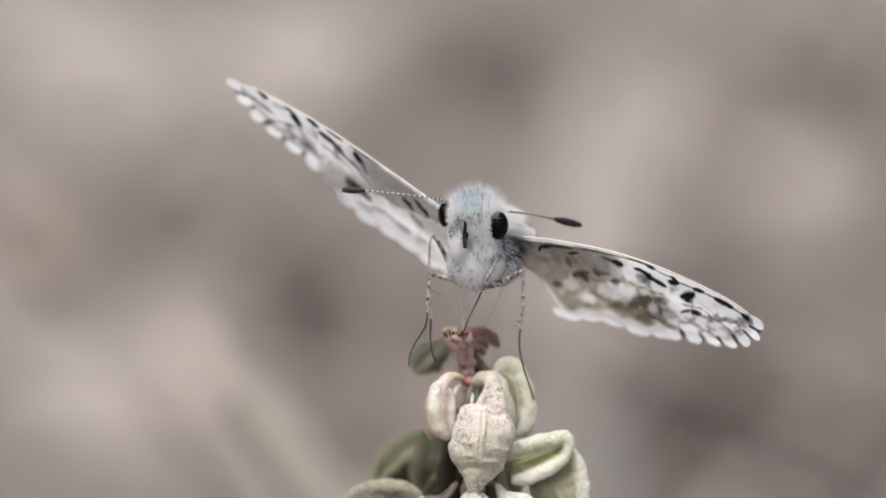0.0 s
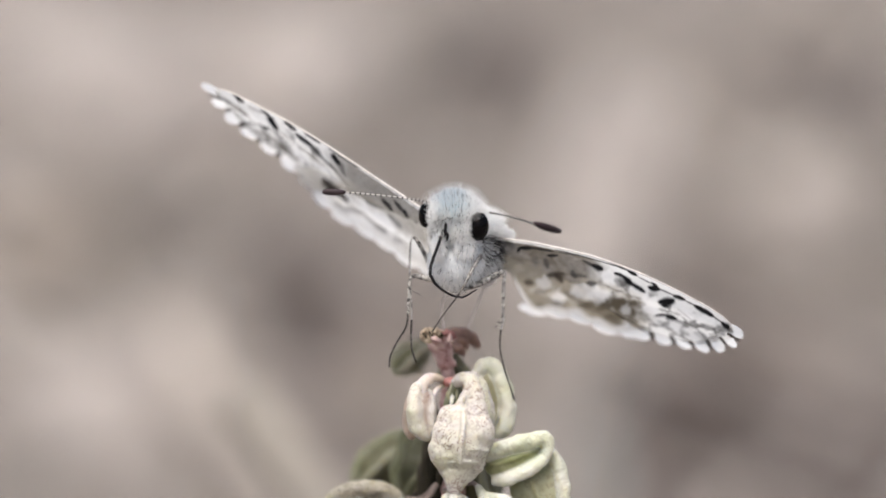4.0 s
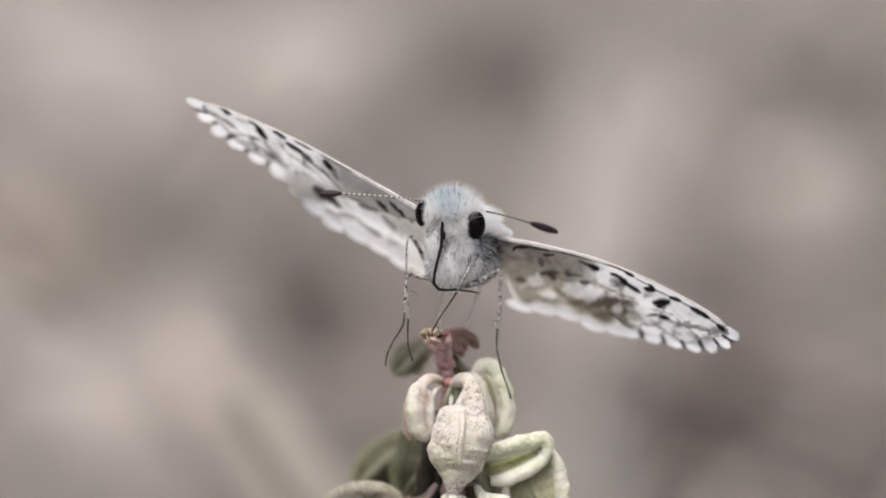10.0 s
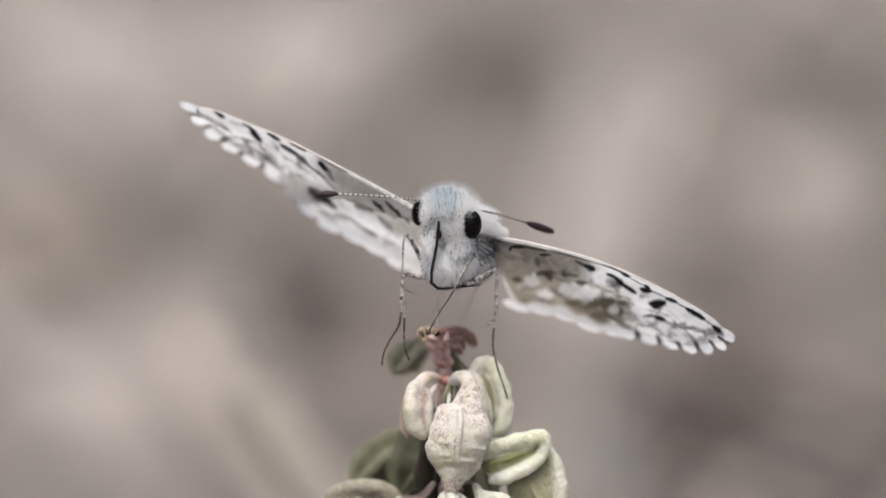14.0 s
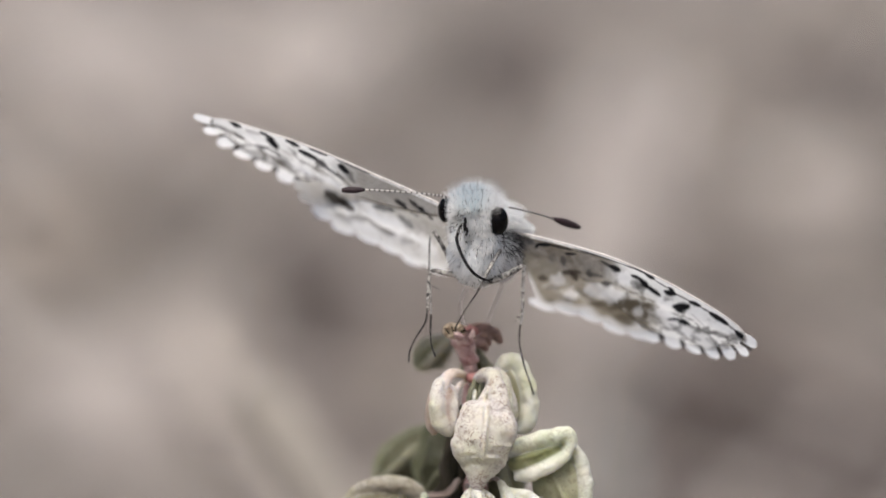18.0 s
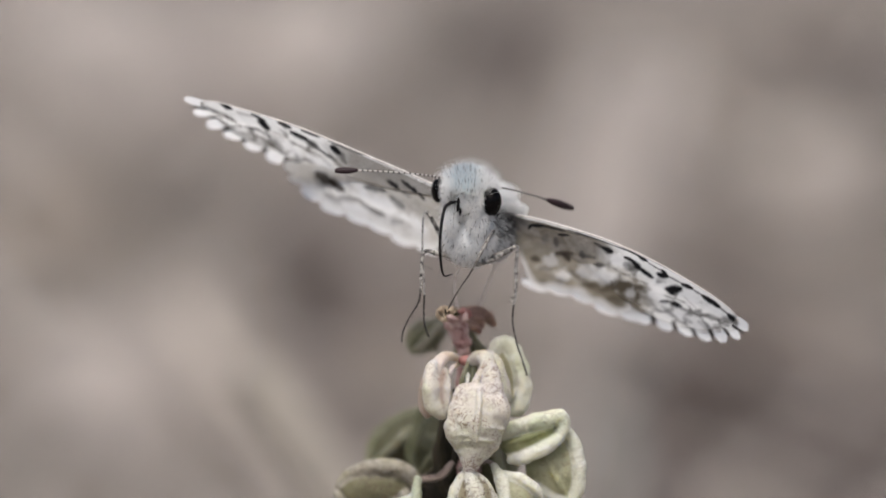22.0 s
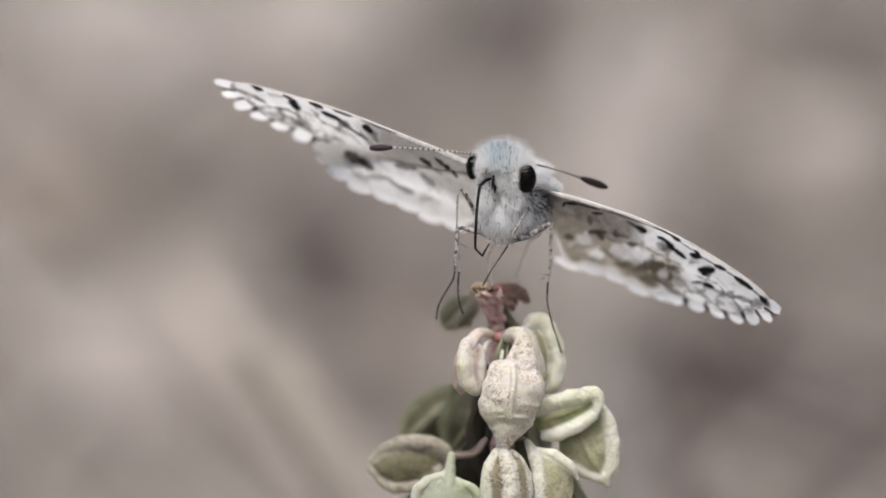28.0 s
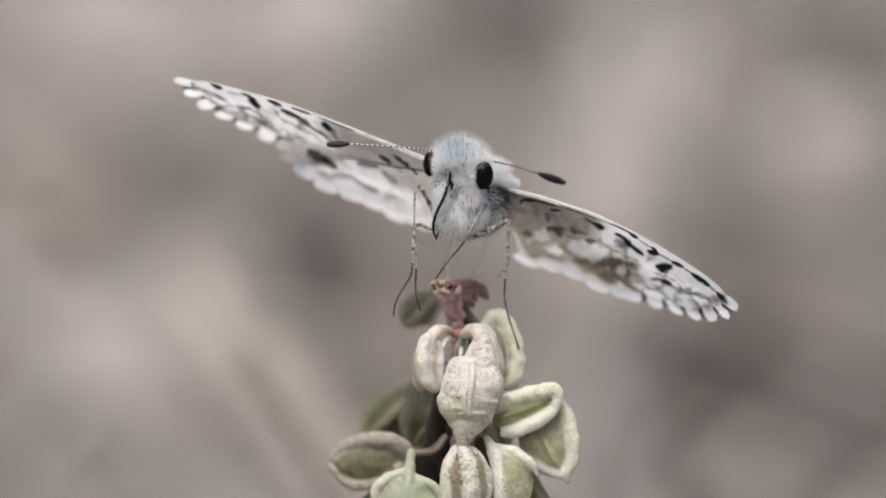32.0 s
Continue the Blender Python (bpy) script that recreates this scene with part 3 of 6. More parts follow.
def fused_fruit(label, mat, bodies, rims, ridges):
    """A fruit grown together out of round bodies (centre, radii, turn in degrees), rolled rims and plain ridges (a line and its half widths).
    The rims are pale; the bodies lie between them as valleys."""
    pieces, lines = [], []
    for c, r, turn in bodies:
        pieces.append(ball(c, r, Matrix.Rotation(radians(turn), 3, "Z"), 24, 36, 0.10, c[0] * 3))
    for line, widths in rims + ridges:
        pts = curve_points([Vector(k) for k in line], 8)
        pieces.append(tube(pts, widths, 18, 0.20))
        for end, w in ((pts[0], widths[0]), (pts[-1], widths[-1])):
            pieces.append(ball(end, (w, w, w), None, 10, 14))
        if (line, widths) in rims:
            run = np.linspace(0, 1, len(pts))
            lines.append((np.array([tuple(q) for q in pts]), np.interp(run, np.linspace(0, 1, len(widths)), widths)))
    rough = new("fruit", mesh_of("rough", *joined(*pieces)))
    grow = rough.modifiers.new("grow", "REMESH")
    grow.mode, grow.voxel_size, grow.use_smooth_shade = "VOXEL", 0.06, True
    ease = rough.modifiers.new("ease", "SMOOTH")
    ease.factor, ease.iterations = 0.5, 12
    me = bpy.data.meshes.new_from_object(rough.evaluated_get(bpy.context.evaluated_depsgraph_get()))
    bpy.data.objects.remove(rough)
    count = len(me.vertices)
    v, n = np.empty(count * 3), np.empty(count * 3)
    me.vertices.foreach_get("co", v)
    me.vertices.foreach_get("normal", n)
    v, n = v.reshape(-1, 3), n.reshape(-1, 3)
    keel = np.zeros(count)
    for pts, widths in lines:
        gap = np.min(np.linalg.norm(v[:, None, :] - pts[None], axis=2) - widths[None], axis=1)
        keel = np.maximum(keel, 1 - smoothstep(-0.02, 0.20, gap))
    if not lines:
        keel[:] = 0.7
    lift = np.array([0.06 * noise.noise(Vector(q) * 1.7) + 0.022 * noise.noise(Vector(q) * 4.5) + 0.007 * noise.noise(Vector(q) * 11.0) for q in v])
    me.vertices.foreach_set("co", ((v + n * lift[:, None]) * MM).ravel())
    me.attributes.new("keel", "FLOAT", "POINT").data.foreach_set("value", keel)
    me.update()
    me.name = "fruit"
    return part("fruit", me, mat, plant, label, TO_PLANT)


def smoothstep(a, b, x):
    t = np.clip((x - a) / (b - a), 0, 1)
    return t * t * (3 - 2 * t)


def stem():
    knots = [(2.28, -2.19, -3.2), (2.42, -2.69, -3.2), (2.64, -3.31, -3.3), (2.75, -3.86, -3.4), (2.81, -4.47, -3.6), (2.83, -6.64, -4.2), (2.89, -12.19, -5.0)]
    pts = [TO_PLANT @ (p * MM) for p in curve_points([Vector(k) for k in knots], 8)]
    low = pts[-1]
    tail = [low.lerp(Vector((0, 0, -0.015)), t) + Vector((0.003 * math.sin(3.1 * t), 0, 0)) for t in np.linspace(0, 1, 30)]
    part("upper_stem", mesh_of("upper_stem", *tube(pts, [0.00034, 0.00052, 0.00042, 0.00032, 0.00036, 0.0005, 0.0007], 18, 0.35)), STALK_PINK, plant, "rose pink upper stem")
    part("lower_stem", mesh_of("lower_stem", *tube(tail, [0.0008, 0.0012, 0.0016], 12)), STALK_PALE, plant, "pale lower stem")
    rng = random.Random(3)
    for cx, cy, cz, r in ((2.72, -3.50, -3.2, 0.40), (2.33, -2.58, -3.0, 0.50)):
        v, f = ball((cx, cy, cz), (r * 1.2, r * 0.7, r), None, 10, 16, 0.3, cx)
        part("node", mesh_of("node", [TO_PLANT @ (p * MM) for p in v], f), STALK_PINK, plant, "swollen reddish node")
    # withered flower at the top: crumpled petals round a short tube, with dark withered stamens
    for i in range(13):
        a = i * 2.4
        c = Vector((1.92, -2.02, -1.8)) + Vector((0.40 * math.cos(a), 0.17 * math.sin(a) - 0.02 * (i % 4), 0.35 * math.sin(a * 1.3)))
        v, f = ball(c, (0.24, 0.09, 0.17), Matrix.Rotation(a * 0.5, 3, "Z") @ Matrix.Rotation(i * 0.7, 3, "X"), 10, 14, 1.1, i * 1.3)
        part("petal", mesh_of("petal", [TO_PLANT @ (p * MM) for p in v], f), DRY_FLOWER, plant, "withered yellowish petal")
    for i in range(9):
        foot = Vector((2.05 + 0.10 * (i - 4), -2.15 + 0.05 * rng.uniform(-1, 1), -1.5))
        tip = foot + Vector((rng.uniform(-0.25, 0.25), rng.uniform(0.05, 0.32), rng.uniform(0.0, 0.3)))
        bend = (foot + tip) / 2 + Vector((rng.uniform(-0.08, 0.08), 0, 0.05))
        part("stamen", mesh_of("stamen", *tube([TO_PLANT @ (p * MM) for p in curve_points([foot, bend, tip], 4)], [0.00003, 0.000025, 0.00005], 6)), POD_SHADE_STAMEN, plant, "dark withered stamen")
    for i in range(9):
        c = Vector((2.52, -2.14, -2.2)) + Vector((0.42 * math.cos(i * 1.9), 0.22 * math.sin(i * 2.3), 0.1 * i))
        v, f = ball(c, (0.24, 0.13, 0.17), Matrix.Rotation(i * 1.1, 3, "Z"), 10, 12, 0.9, 20 + i)
        part("bract", mesh_of("bract", [TO_PLANT @ (p * MM) for p in v], f), STALK_PINK if i % 3 else NODE_RED, plant, "crumpled rose brown bract")


stem()
NODE = (2.72, -4.42, -3.2)
LOWNODE = (2.17, -9.47, -3.0)
SACK = ((0, 0.20), (0.06, 0.55), (0.15, 0.82), (0.40, 1.0), (0.70, 1.0), (0.86, 0.82), (0.95, 0.50), (1, 0.15))
pod(4.32, -5.30, -1.8, 2.9, 0.80, 16, 0, 40, 0.7, POD_PINK, "small pinkish folded fruit", None, 0.5, 0.5, 0.22, 0.0, SACK)
pod(2.95, -5.25, -1.5, 1.8, 0.42, -14, 0, 60, 0.6, POD_GREEN, "small green fruit in the hollow below the node", None, 0.5, 0.5)
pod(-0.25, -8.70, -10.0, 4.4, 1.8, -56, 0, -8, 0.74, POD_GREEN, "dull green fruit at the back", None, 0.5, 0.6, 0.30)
# The shade on this back fruit comes from its darker colour.
pod(1.50, -8.35, -8.0, 4.2, 1.75, -30, 0, 10, 0.74, POD_GREEN_SHADE, "green fruit with painted shade behind the pink ones", None, 0.5, 0.6, 0.30)
fused_fruit("plump pinkish cream fruit with a raised rib", POD_PINK,
            [((3.37, -7.19, 0.4), (1.5, 1.5, 1.25), 0), ((2.59, -7.69, 0.6), (0.85, 0.95, 0.8), 0), ((4.31, -6.80, 0.5), (0.75, 0.95, 0.8), 0), ((3.20, -6.09, 0.3), (1.05, 0.75, 0.75), 0)],
            [],
            [([(3.37, -7.36, 0.3), (3.23, -8.42, 0.3), (3.09, -9.13, 0.5), (3.03, -9.74, 0.5)], (1.45, 1.20, 0.66, 0.28)),
             ([(2.83, -4.59, -2.2), (3.41, -4.23, -1.0), (3.82, -4.27, -0.3), (4.03, -4.93, 0.1), (4.09, -5.70, 0.3), (4.20, -6.47, 0.4)], (0.2, 0.34, 0.4, 0.46, 0.56, 0.7)),
             ([(3.76, -4.48, 0.2), (3.45, -4.98, 0.4), (3.25, -5.58, 0.7)], (0.16, 0.14, 0.2)),
             ([(3.50, -5.68, 1.0), (3.46, -6.44, 1.6), (3.38, -7.31, 1.8), (3.30, -8.28, 1.6)], (0.12, 0.13, 0.13, 0.08))])
fused_fruit("pinkish cream fruit with a folded keel", POD_FOLD,
            [((1.54, -5.86, -0.6), (0.66, 1.3, 0.6), 0), ((0.92, -6.07, -0.8), (0.45, 1.15, 0.5), 0)],
            [([(1.54, -4.39, -0.6), (1.15, -4.77, -0.3), (1.04, -5.71, 0.0), (1.20, -6.60, -0.1), (1.65, -7.00, -0.4)], (0.28, 0.33, 0.36, 0.36, 0.28)),
             ([(1.81, -4.83, -0.6), (1.93, -5.72, -0.3), (1.87, -6.72, -0.4)], (0.16, 0.22, 0.22))],
            [])
fused_fruit("long arched cream fruit with a tan valley", POD_ARCH,
            [((4.85, -5.35, -2.5), (0.9, 1.6, 0.6), 8)],
            [([(4.12, -4.14, -2.5), (4.46, -3.61, -2.4), (4.96, -3.55, -2.3), (5.44, -4.30, -2.1), (5.69, -5.20, -2.0), (5.69, -6.18, -2.0), (5.44, -6.80, -2.1), (5.02, -7.01, -2.4)], (0.3, 0.38, 0.4, 0.4, 0.42, 0.42, 0.38, 0.28)),
             ([(4.24, -4.37, -2.6), (4.41, -5.50, -2.6), (4.66, -6.48, -2.6)], (0.2, 0.26, 0.22))],
            [])
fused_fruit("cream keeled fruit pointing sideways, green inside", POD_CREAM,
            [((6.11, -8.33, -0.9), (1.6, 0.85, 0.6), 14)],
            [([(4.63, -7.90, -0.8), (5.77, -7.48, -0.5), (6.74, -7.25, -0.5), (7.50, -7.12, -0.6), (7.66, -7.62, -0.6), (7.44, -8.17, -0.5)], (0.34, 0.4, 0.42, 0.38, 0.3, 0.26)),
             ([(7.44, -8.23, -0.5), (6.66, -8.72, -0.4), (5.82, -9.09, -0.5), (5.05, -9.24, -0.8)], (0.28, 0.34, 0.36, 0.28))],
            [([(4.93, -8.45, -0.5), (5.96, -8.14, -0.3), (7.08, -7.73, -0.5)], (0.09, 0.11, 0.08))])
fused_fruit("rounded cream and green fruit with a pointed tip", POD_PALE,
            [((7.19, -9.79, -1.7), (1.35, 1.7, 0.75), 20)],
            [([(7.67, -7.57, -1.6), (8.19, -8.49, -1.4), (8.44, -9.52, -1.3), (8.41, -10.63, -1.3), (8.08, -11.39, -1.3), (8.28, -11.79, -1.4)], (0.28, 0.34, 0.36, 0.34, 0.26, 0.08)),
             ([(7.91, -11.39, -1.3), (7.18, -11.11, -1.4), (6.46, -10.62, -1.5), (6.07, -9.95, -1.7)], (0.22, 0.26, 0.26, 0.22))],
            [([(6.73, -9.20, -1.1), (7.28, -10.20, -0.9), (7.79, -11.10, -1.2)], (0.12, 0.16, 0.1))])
fused_fruit("oval fruit with dull rims and a brownish green valley", POD_BROWN,
            [((-1.70, -10.83, -4.7), (1.8, 1, 0.6), 2)],
            [([(-3.52, -10.61, -4.8), (-2.61, -9.92, -4.6), (-1.19, -9.71, -4.4), (-0.19, -9.94, -4.4), (0.32, -10.45, -4.4)], (0.24, 0.38, 0.44, 0.42, 0.32)),
             ([(-3.58, -11.12, -4.8), (-2.61, -11.96, -4.6), (-1.19, -11.87, -4.5), (-0.17, -11.16, -4.4)], (0.22, 0.28, 0.3, 0.28))],
            [])
fused_fruit("pale mint green fruit with flared flaps", POD_MINT,
            [((0.25, -12.91, -0.7), (1.65, 1.75, 0.85), 0)],
            [([(0.14, -11.08, -0.7), (-0.80, -11.45, -0.4), (-1.36, -12.06, -0.3), (-1.19, -13.09, -0.4)], (0.2, 0.24, 0.24, 0.2)),
             ([(0.59, -11.41, -0.6), (1.37, -11.70, -0.3), (1.93, -12.34, -0.3), (2.04, -13.23, -0.4)], (0.18, 0.22, 0.22, 0.2))],
            [([(0.42, -10.20, -1.0), (0.37, -10.91, -0.7), (0.28, -11.83, -0.2), (0.20, -13.21, -0.1)], (0.22, 0.3, 0.26, 0.22))])
fused_fruit("narrow cream fruit with brown speckled valleys", POD_SPECK,
            [((3.20, -11.57, 0.4), (1.1, 1.75, 0.8), 0)],
            [([(2.87, -9.63, 0.4), (3.22, -10.52, 0.9), (3.36, -11.76, 1.1), (3.30, -13.28, 1.0)], (0.2, 0.3, 0.38, 0.34)),
             ([(2.81, -9.75, 0.3), (2.28, -10.54, 0.5), (2.12, -11.79, 0.6), (2.28, -13.31, 0.5)], (0.18, 0.26, 0.3, 0.26)),
             ([(3.12, -9.80, 0.3), (3.86, -10.55, 0.4), (4.14, -11.52, 0.4), (4.03, -13.18, 0.4)], (0.18, 0.27, 0.3, 0.26))],
            [])
fused_fruit("pale green fruit with a hooded flap", POD_PALE,
            [((5.37, -11.72, -0.2), (1.05, 1.75, 0.8), 0)],
            [([(4.21, -9.57, -0.6), (4.51, -10.24, -0.1), (4.76, -11.40, 0.1), (4.87, -13.06, 0.1)], (0.22, 0.34, 0.4, 0.36)),
             ([(4.65, -9.94, -0.3), (5.53, -10.14, 0.2), (6.28, -10.66, 0.3), (6.64, -11.31, 0.2)], (0.22, 0.28, 0.26, 0.12))],
            [])
pod(0.83, -3.36, -10.0, 2.1, 1.05, -50, 0, 10, 0.6, POD_OLIVE, "small olive brown fruit behind the stalk", None, 0.5, 0.6)
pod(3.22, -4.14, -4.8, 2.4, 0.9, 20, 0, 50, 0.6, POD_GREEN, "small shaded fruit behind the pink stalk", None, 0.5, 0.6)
# Dark fruit put here as the shade deep between the others.
pod(1.89, -12.19, -5.5, 4.2, 1.7, -5, 0, 40, 0.6, POD_SHADE_STAMEN, "near-black fruit standing for shade deep in the cluster")
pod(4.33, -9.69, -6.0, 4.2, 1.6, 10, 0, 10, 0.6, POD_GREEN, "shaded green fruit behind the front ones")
# Two more dark fruits in place of shade behind the front ones.
pod(2.15, -8.36, -4.6, 4.0, 0.85, -6, 0, 40, 0.6, POD_SHADE_STAMEN, "near-black fruit standing for shade in the middle of the cluster")
pod(2.33, -10.31, -5.0, 3.6, 1.3, 10, 0, 70, 0.6, POD_SHADE_STAMEN, "near-black fruit standing for shade below the front one")
pod(6.42, -13.17, -4.0, 4.4, 1.8, 25, 0, 30, 0.55, POD_GREEN, "lower green fruit of the cluster")
pod(1.69, -14.56, -2.0, 4.2, 1.7, -12, 5, 15, 0.6, POD_CREAM, "lower cream and green fruit of the cluster")
pod(-1.08, -14.10, -5.5, 4.2, 1.7, -40, 0, 35, 0.55, POD_GREEN, "lower green fruit at the side")

for line in ([LOWNODE, (1.40, -10.15, -3.4), (0.45, -10.35, -4.2)], [LOWNODE, (1.60, -10.20, -2.4), (0.50, -10.25, -1.2)], [(2.55, -9.75, -2.0), (2.80, -9.80, -0.6), (2.90, -9.75, 0.3)],
             [(3.2, -9.6, -2.6), (3.9, -9.35, -1.4), (4.25, -9.55, -0.6)], [NODE, (3.6, -4.0, -3.0), (4.1, -4.0, -2.6)]):
    pts = [TO_PLANT @ (p * MM) for p in curve_points([Vector(k) for k in line], 6)]
    part("pedicel", mesh_of("pedicel", *tube(pts, [0.00014, 0.00010, 0.00015], 10, 0.25)), STALK_DULL, plant)
for line, widths, mat in (([(2.69, -4.42, -2.8), (2.20, -4.16, -1.6), (1.78, -4.18, -0.9), (1.46, -4.55, -0.5), (1.40, -5.20, -0.4)], (0.14, 0.22, 0.27, 0.32, 0.30), LOBE_PINK),
                          ([(2.50, -4.55, -2.4), (2.15, -4.75, -1.0), (1.95, -5.20, -0.5)], (0.12, 0.14, 0.10), LOBE_PINK),
                          ([(2.94, -4.47, -2.8), (3.80, -4.10, -2.0), (4.32, -4.40, -1.4), (4.55, -5.20, -1.1), (4.70, -6.10, -1.0)], (0.14, 0.26, 0.30, 0.28, 0.20), POD_PINK),
                          ([(2.72, -4.58, -2.6), (2.94, -5.03, -1.4), (2.86, -5.68, -0.6)], (0.09, 0.12, 0.09), POD_PALE)):
    pts = [TO_PLANT @ (p * MM) for p in curve_points([Vector(k) for k in line], 8)]
    me = mesh_of("folded_lobe", *tube(pts, [w * MM for w in widths], 16, 0.16))
    me.attributes.new("keel", "FLOAT", "POINT").data.foreach_set("value", [0.85] * len(me.vertices))
    part("folded_lobe", me, mat, plant, "rolled pinkish lobe at the stalk")
for line, width in (([(2.44, -2.64, -3.6), (2.78, -2.17, -4.0), (3.39, -2.03, -4.4), (3.94, -2.25, -4.8), (4.33, -2.64, -5.2)], 0.36),
                    ([(2.40, -3.05, -3.4), (2.85, -2.75, -3.5), (3.30, -2.72, -3.6), (3.60, -3.05, -3.7)], 0.26),
                    ([(2.50, -2.97, -3.8), (2.94, -2.47, -4.0), (3.44, -2.36, -4.2), (3.72, -2.75, -4.4)], 0.34)):
    pts = [TO_PLANT @ (p * MM) for p in curve_points([Vector(k) for k in line], 8)]
    part("withered_sepal", mesh_of("withered_sepal", *tube(pts, [width * 0.8 * MM, width * 1.1 * MM, width * MM, width * 0.5 * MM], 14, 0.4)), POD_ROSE, plant, "arched rose brown withered sepal")
v, f = ball((2.81, -4.39, -2.0), (0.30, 0.26, 0.30), None, 12, 16, 0.3, 4.0)
part("node", mesh_of("node", [TO_PLANT @ (p * MM) for p in v], f), NODE_RED, plant, "red swollen node")

# ---- the butterfly. Its space: x across, y up, z towards the lens, origin in the thorax ----
ORIGIN = Vector((3.14, 2.81, -1.5))
butterfly = thing("butterfly", LEAN @ Matrix.Translation(ORIGIN * MM), "white checkered skipper butterfly with spread wings, standing on a fruiting plant", "butterfly")
FORE = Vector((0.133, 0.335, 0.930)).normalized()


def fbm(s, c, f, seed):
    """Cheap value noise on a grid of points, in about -1..1."""
    out, amp = np.zeros_like(s), 0.5
    for k in range(4):
        a, b = s * f + seed * 3.1 + k * 7.7, c * f - seed * 1.7 + k * 3.3
        out = out + amp * np.sin(a * 2.1 + 1.7 * np.sin(b * 1.3 + k)) * np.sin(b * 2.3 + 1.9 * np.sin(a * 1.1 + seed))
        f, amp = f * 1.9, amp * 0.6
    return out


# marks are strokes: where they begin and end along the span and across, half their width, and how dark they are
LEFT_CHECKS = [(1.45, 1.02, 1.45, 0.52, 0.09, 1), (1.45, 0.52, 2.06, 0.12, 0.11, 1), (2.06, 0.12, 3.12, -0.20, 0.07, 1), (2.90, 0.56, 3.35, 0.22, 0.08, 0.95), (3.28, -0.25, 4.28, -0.65, 0.05, 0.6),
               (3.20, -0.61, 5.71, -1.01, 0.05, 0.85), (5.71, -1.01, 6.63, -1.21, 0.05, 0.9), (4.65, -0.17, 5.26, 0.05, 0.09, 0.8), (5.18, -0.04, 5.64, 0.07, 0.17, 1), (6.32, -0.04, 6.78, -0.08, 0.09, 1),
               (6.76, -0.01, 7.27, 0.33, 0.14, 1), (7.27, 0.33, 8.00, 0.53, 0.10, 1), (6.29, -1.22, 6.93, -1.16, 0.07, 0.9), (6.93, -1.06, 7.39, -0.95, 0.12, 1), (7.47, -0.78, 8.23, -0.63, 0.05, 0.7)]
LEFT_TIP_CHECKS = [(8.15, -0.10, 8.63, -0.36, 0.14, 1), (8.23, -0.76, 8.53, -0.52, 0.11, 1), (8.69, -0.44, 9.37, -0.52, 0.05, 0.7), (9.45, -0.48, 9.98, -0.66, 0.12, 1), (10.06, -0.56, 10.59, -0.60, 0.05, 0.7),
                   (10.57, -0.58, 11.58, -0.54, 0.12, 1), (11.58, -0.50, 12.11, -0.40, 0.05, 0.7), (12.11, -0.37, 12.72, -0.19, 0.12, 1), (8.91, 0.86, 9.49, 0.12, 0.21, 1), (9.07, 1.11, 9.30, 0.97, 0.15, 1),
                   (8.90, 2.91, 9.45, 2.14, 0.07, 0.95), (9.45, 2.34, 9.90, 2.11, 0.16, 1)]
LEFT_GREYS = [(6.52, 0.59, 6.93, 0.72, 0.15, 0.55), (2.84, 1.12, 3.05, 1.80, 0.11, 0.75), (2.29, 1.56, 2.53, 1.54, 0.12, 0.3), (10.69, 1.57, 10.97, 1.62, 0.17, 0.7), (11.05, 1.37, 11.89, 0.77, 0.11, 0.7),
              (11.89, 0.77, 12.57, -0.17, 0.14, 0.65), (9.98, 2.30, 10.68, 1.89, 0.07, 0.6), (9.14, 3.25, 10.06, 3.53, 0.06, 0.45), (10.29, 3.14, 10.82, 3.04, 0.06, 0.4), (11.05, 2.51, 11.73, 2.37, 0.09, 0.35),
              (11.81, 1.82, 12.42, 0.72, 0.11, 0.4), (9.83, 0.59, 10.90, 1.26, 0.05, 0.25), (4.31, 1.45, 4.45, 2.10, 0.12, 0.85), (4.45, 1.75, 5.00, 1.45, 0.07, 0.75), (5.18, 2.37, 5.55, 1.95, 0.12, 0.75)]
LEFT_BROWNS = [(2.19, 4.50, 2.53, 4.42, 0.12, 0.7), (3.18, 3.01, 3.91, 2.05, 0.11, 0.85), (3.58, 2.59, 3.91, 3.24, 0.12, 0.85), (4.31, 1.87, 4.51, 1.95, 0.12, 0.85), (5.18, 2.37, 5.44, 2.21, 0.12, 0.7),
               (2.79, 5.58, 3.25, 4.90, 0.14, 0.45), (3.08, 7.14, 3.32, 6.82, 0.11, 0.4), (3.85, 6.42, 4.11, 6.11, 0.11, 0.4), (3.10, 6.29, 4.38, 6.07, 0.09, 0.25)]
LEFT_OLIVES = [(4.25, 4.30, 5.44, 4.93, 0.18, 0.6), (5.20, 5.30, 6.51, 4.01, 0.23, 0.85), (6.17, 3.84, 7.07, 3.11, 0.22, 0.75), (6.71, 3.39, 7.77, 3.80, 0.26, 0.8), (6.11, 5.33, 7.30, 4.79, 0.25, 0.65), (6.77, 5.47, 7.70, 5.33, 0.25, 0.65)]
LEFT_FORE_OLIVES = [(6.63, 3.65, 7.70, 2.60, 0.15, 0.75), (7.54, 2.80, 8.21, 2.35, 0.15, 0.75), (7.39, 4.40, 8.00, 4.83, 0.21, 0.7), (7.77, 3.60, 8.48, 3.80, 0.18, 0.45), (7.71, 5.19, 8.53, 5.11, 0.15, 0.4)]
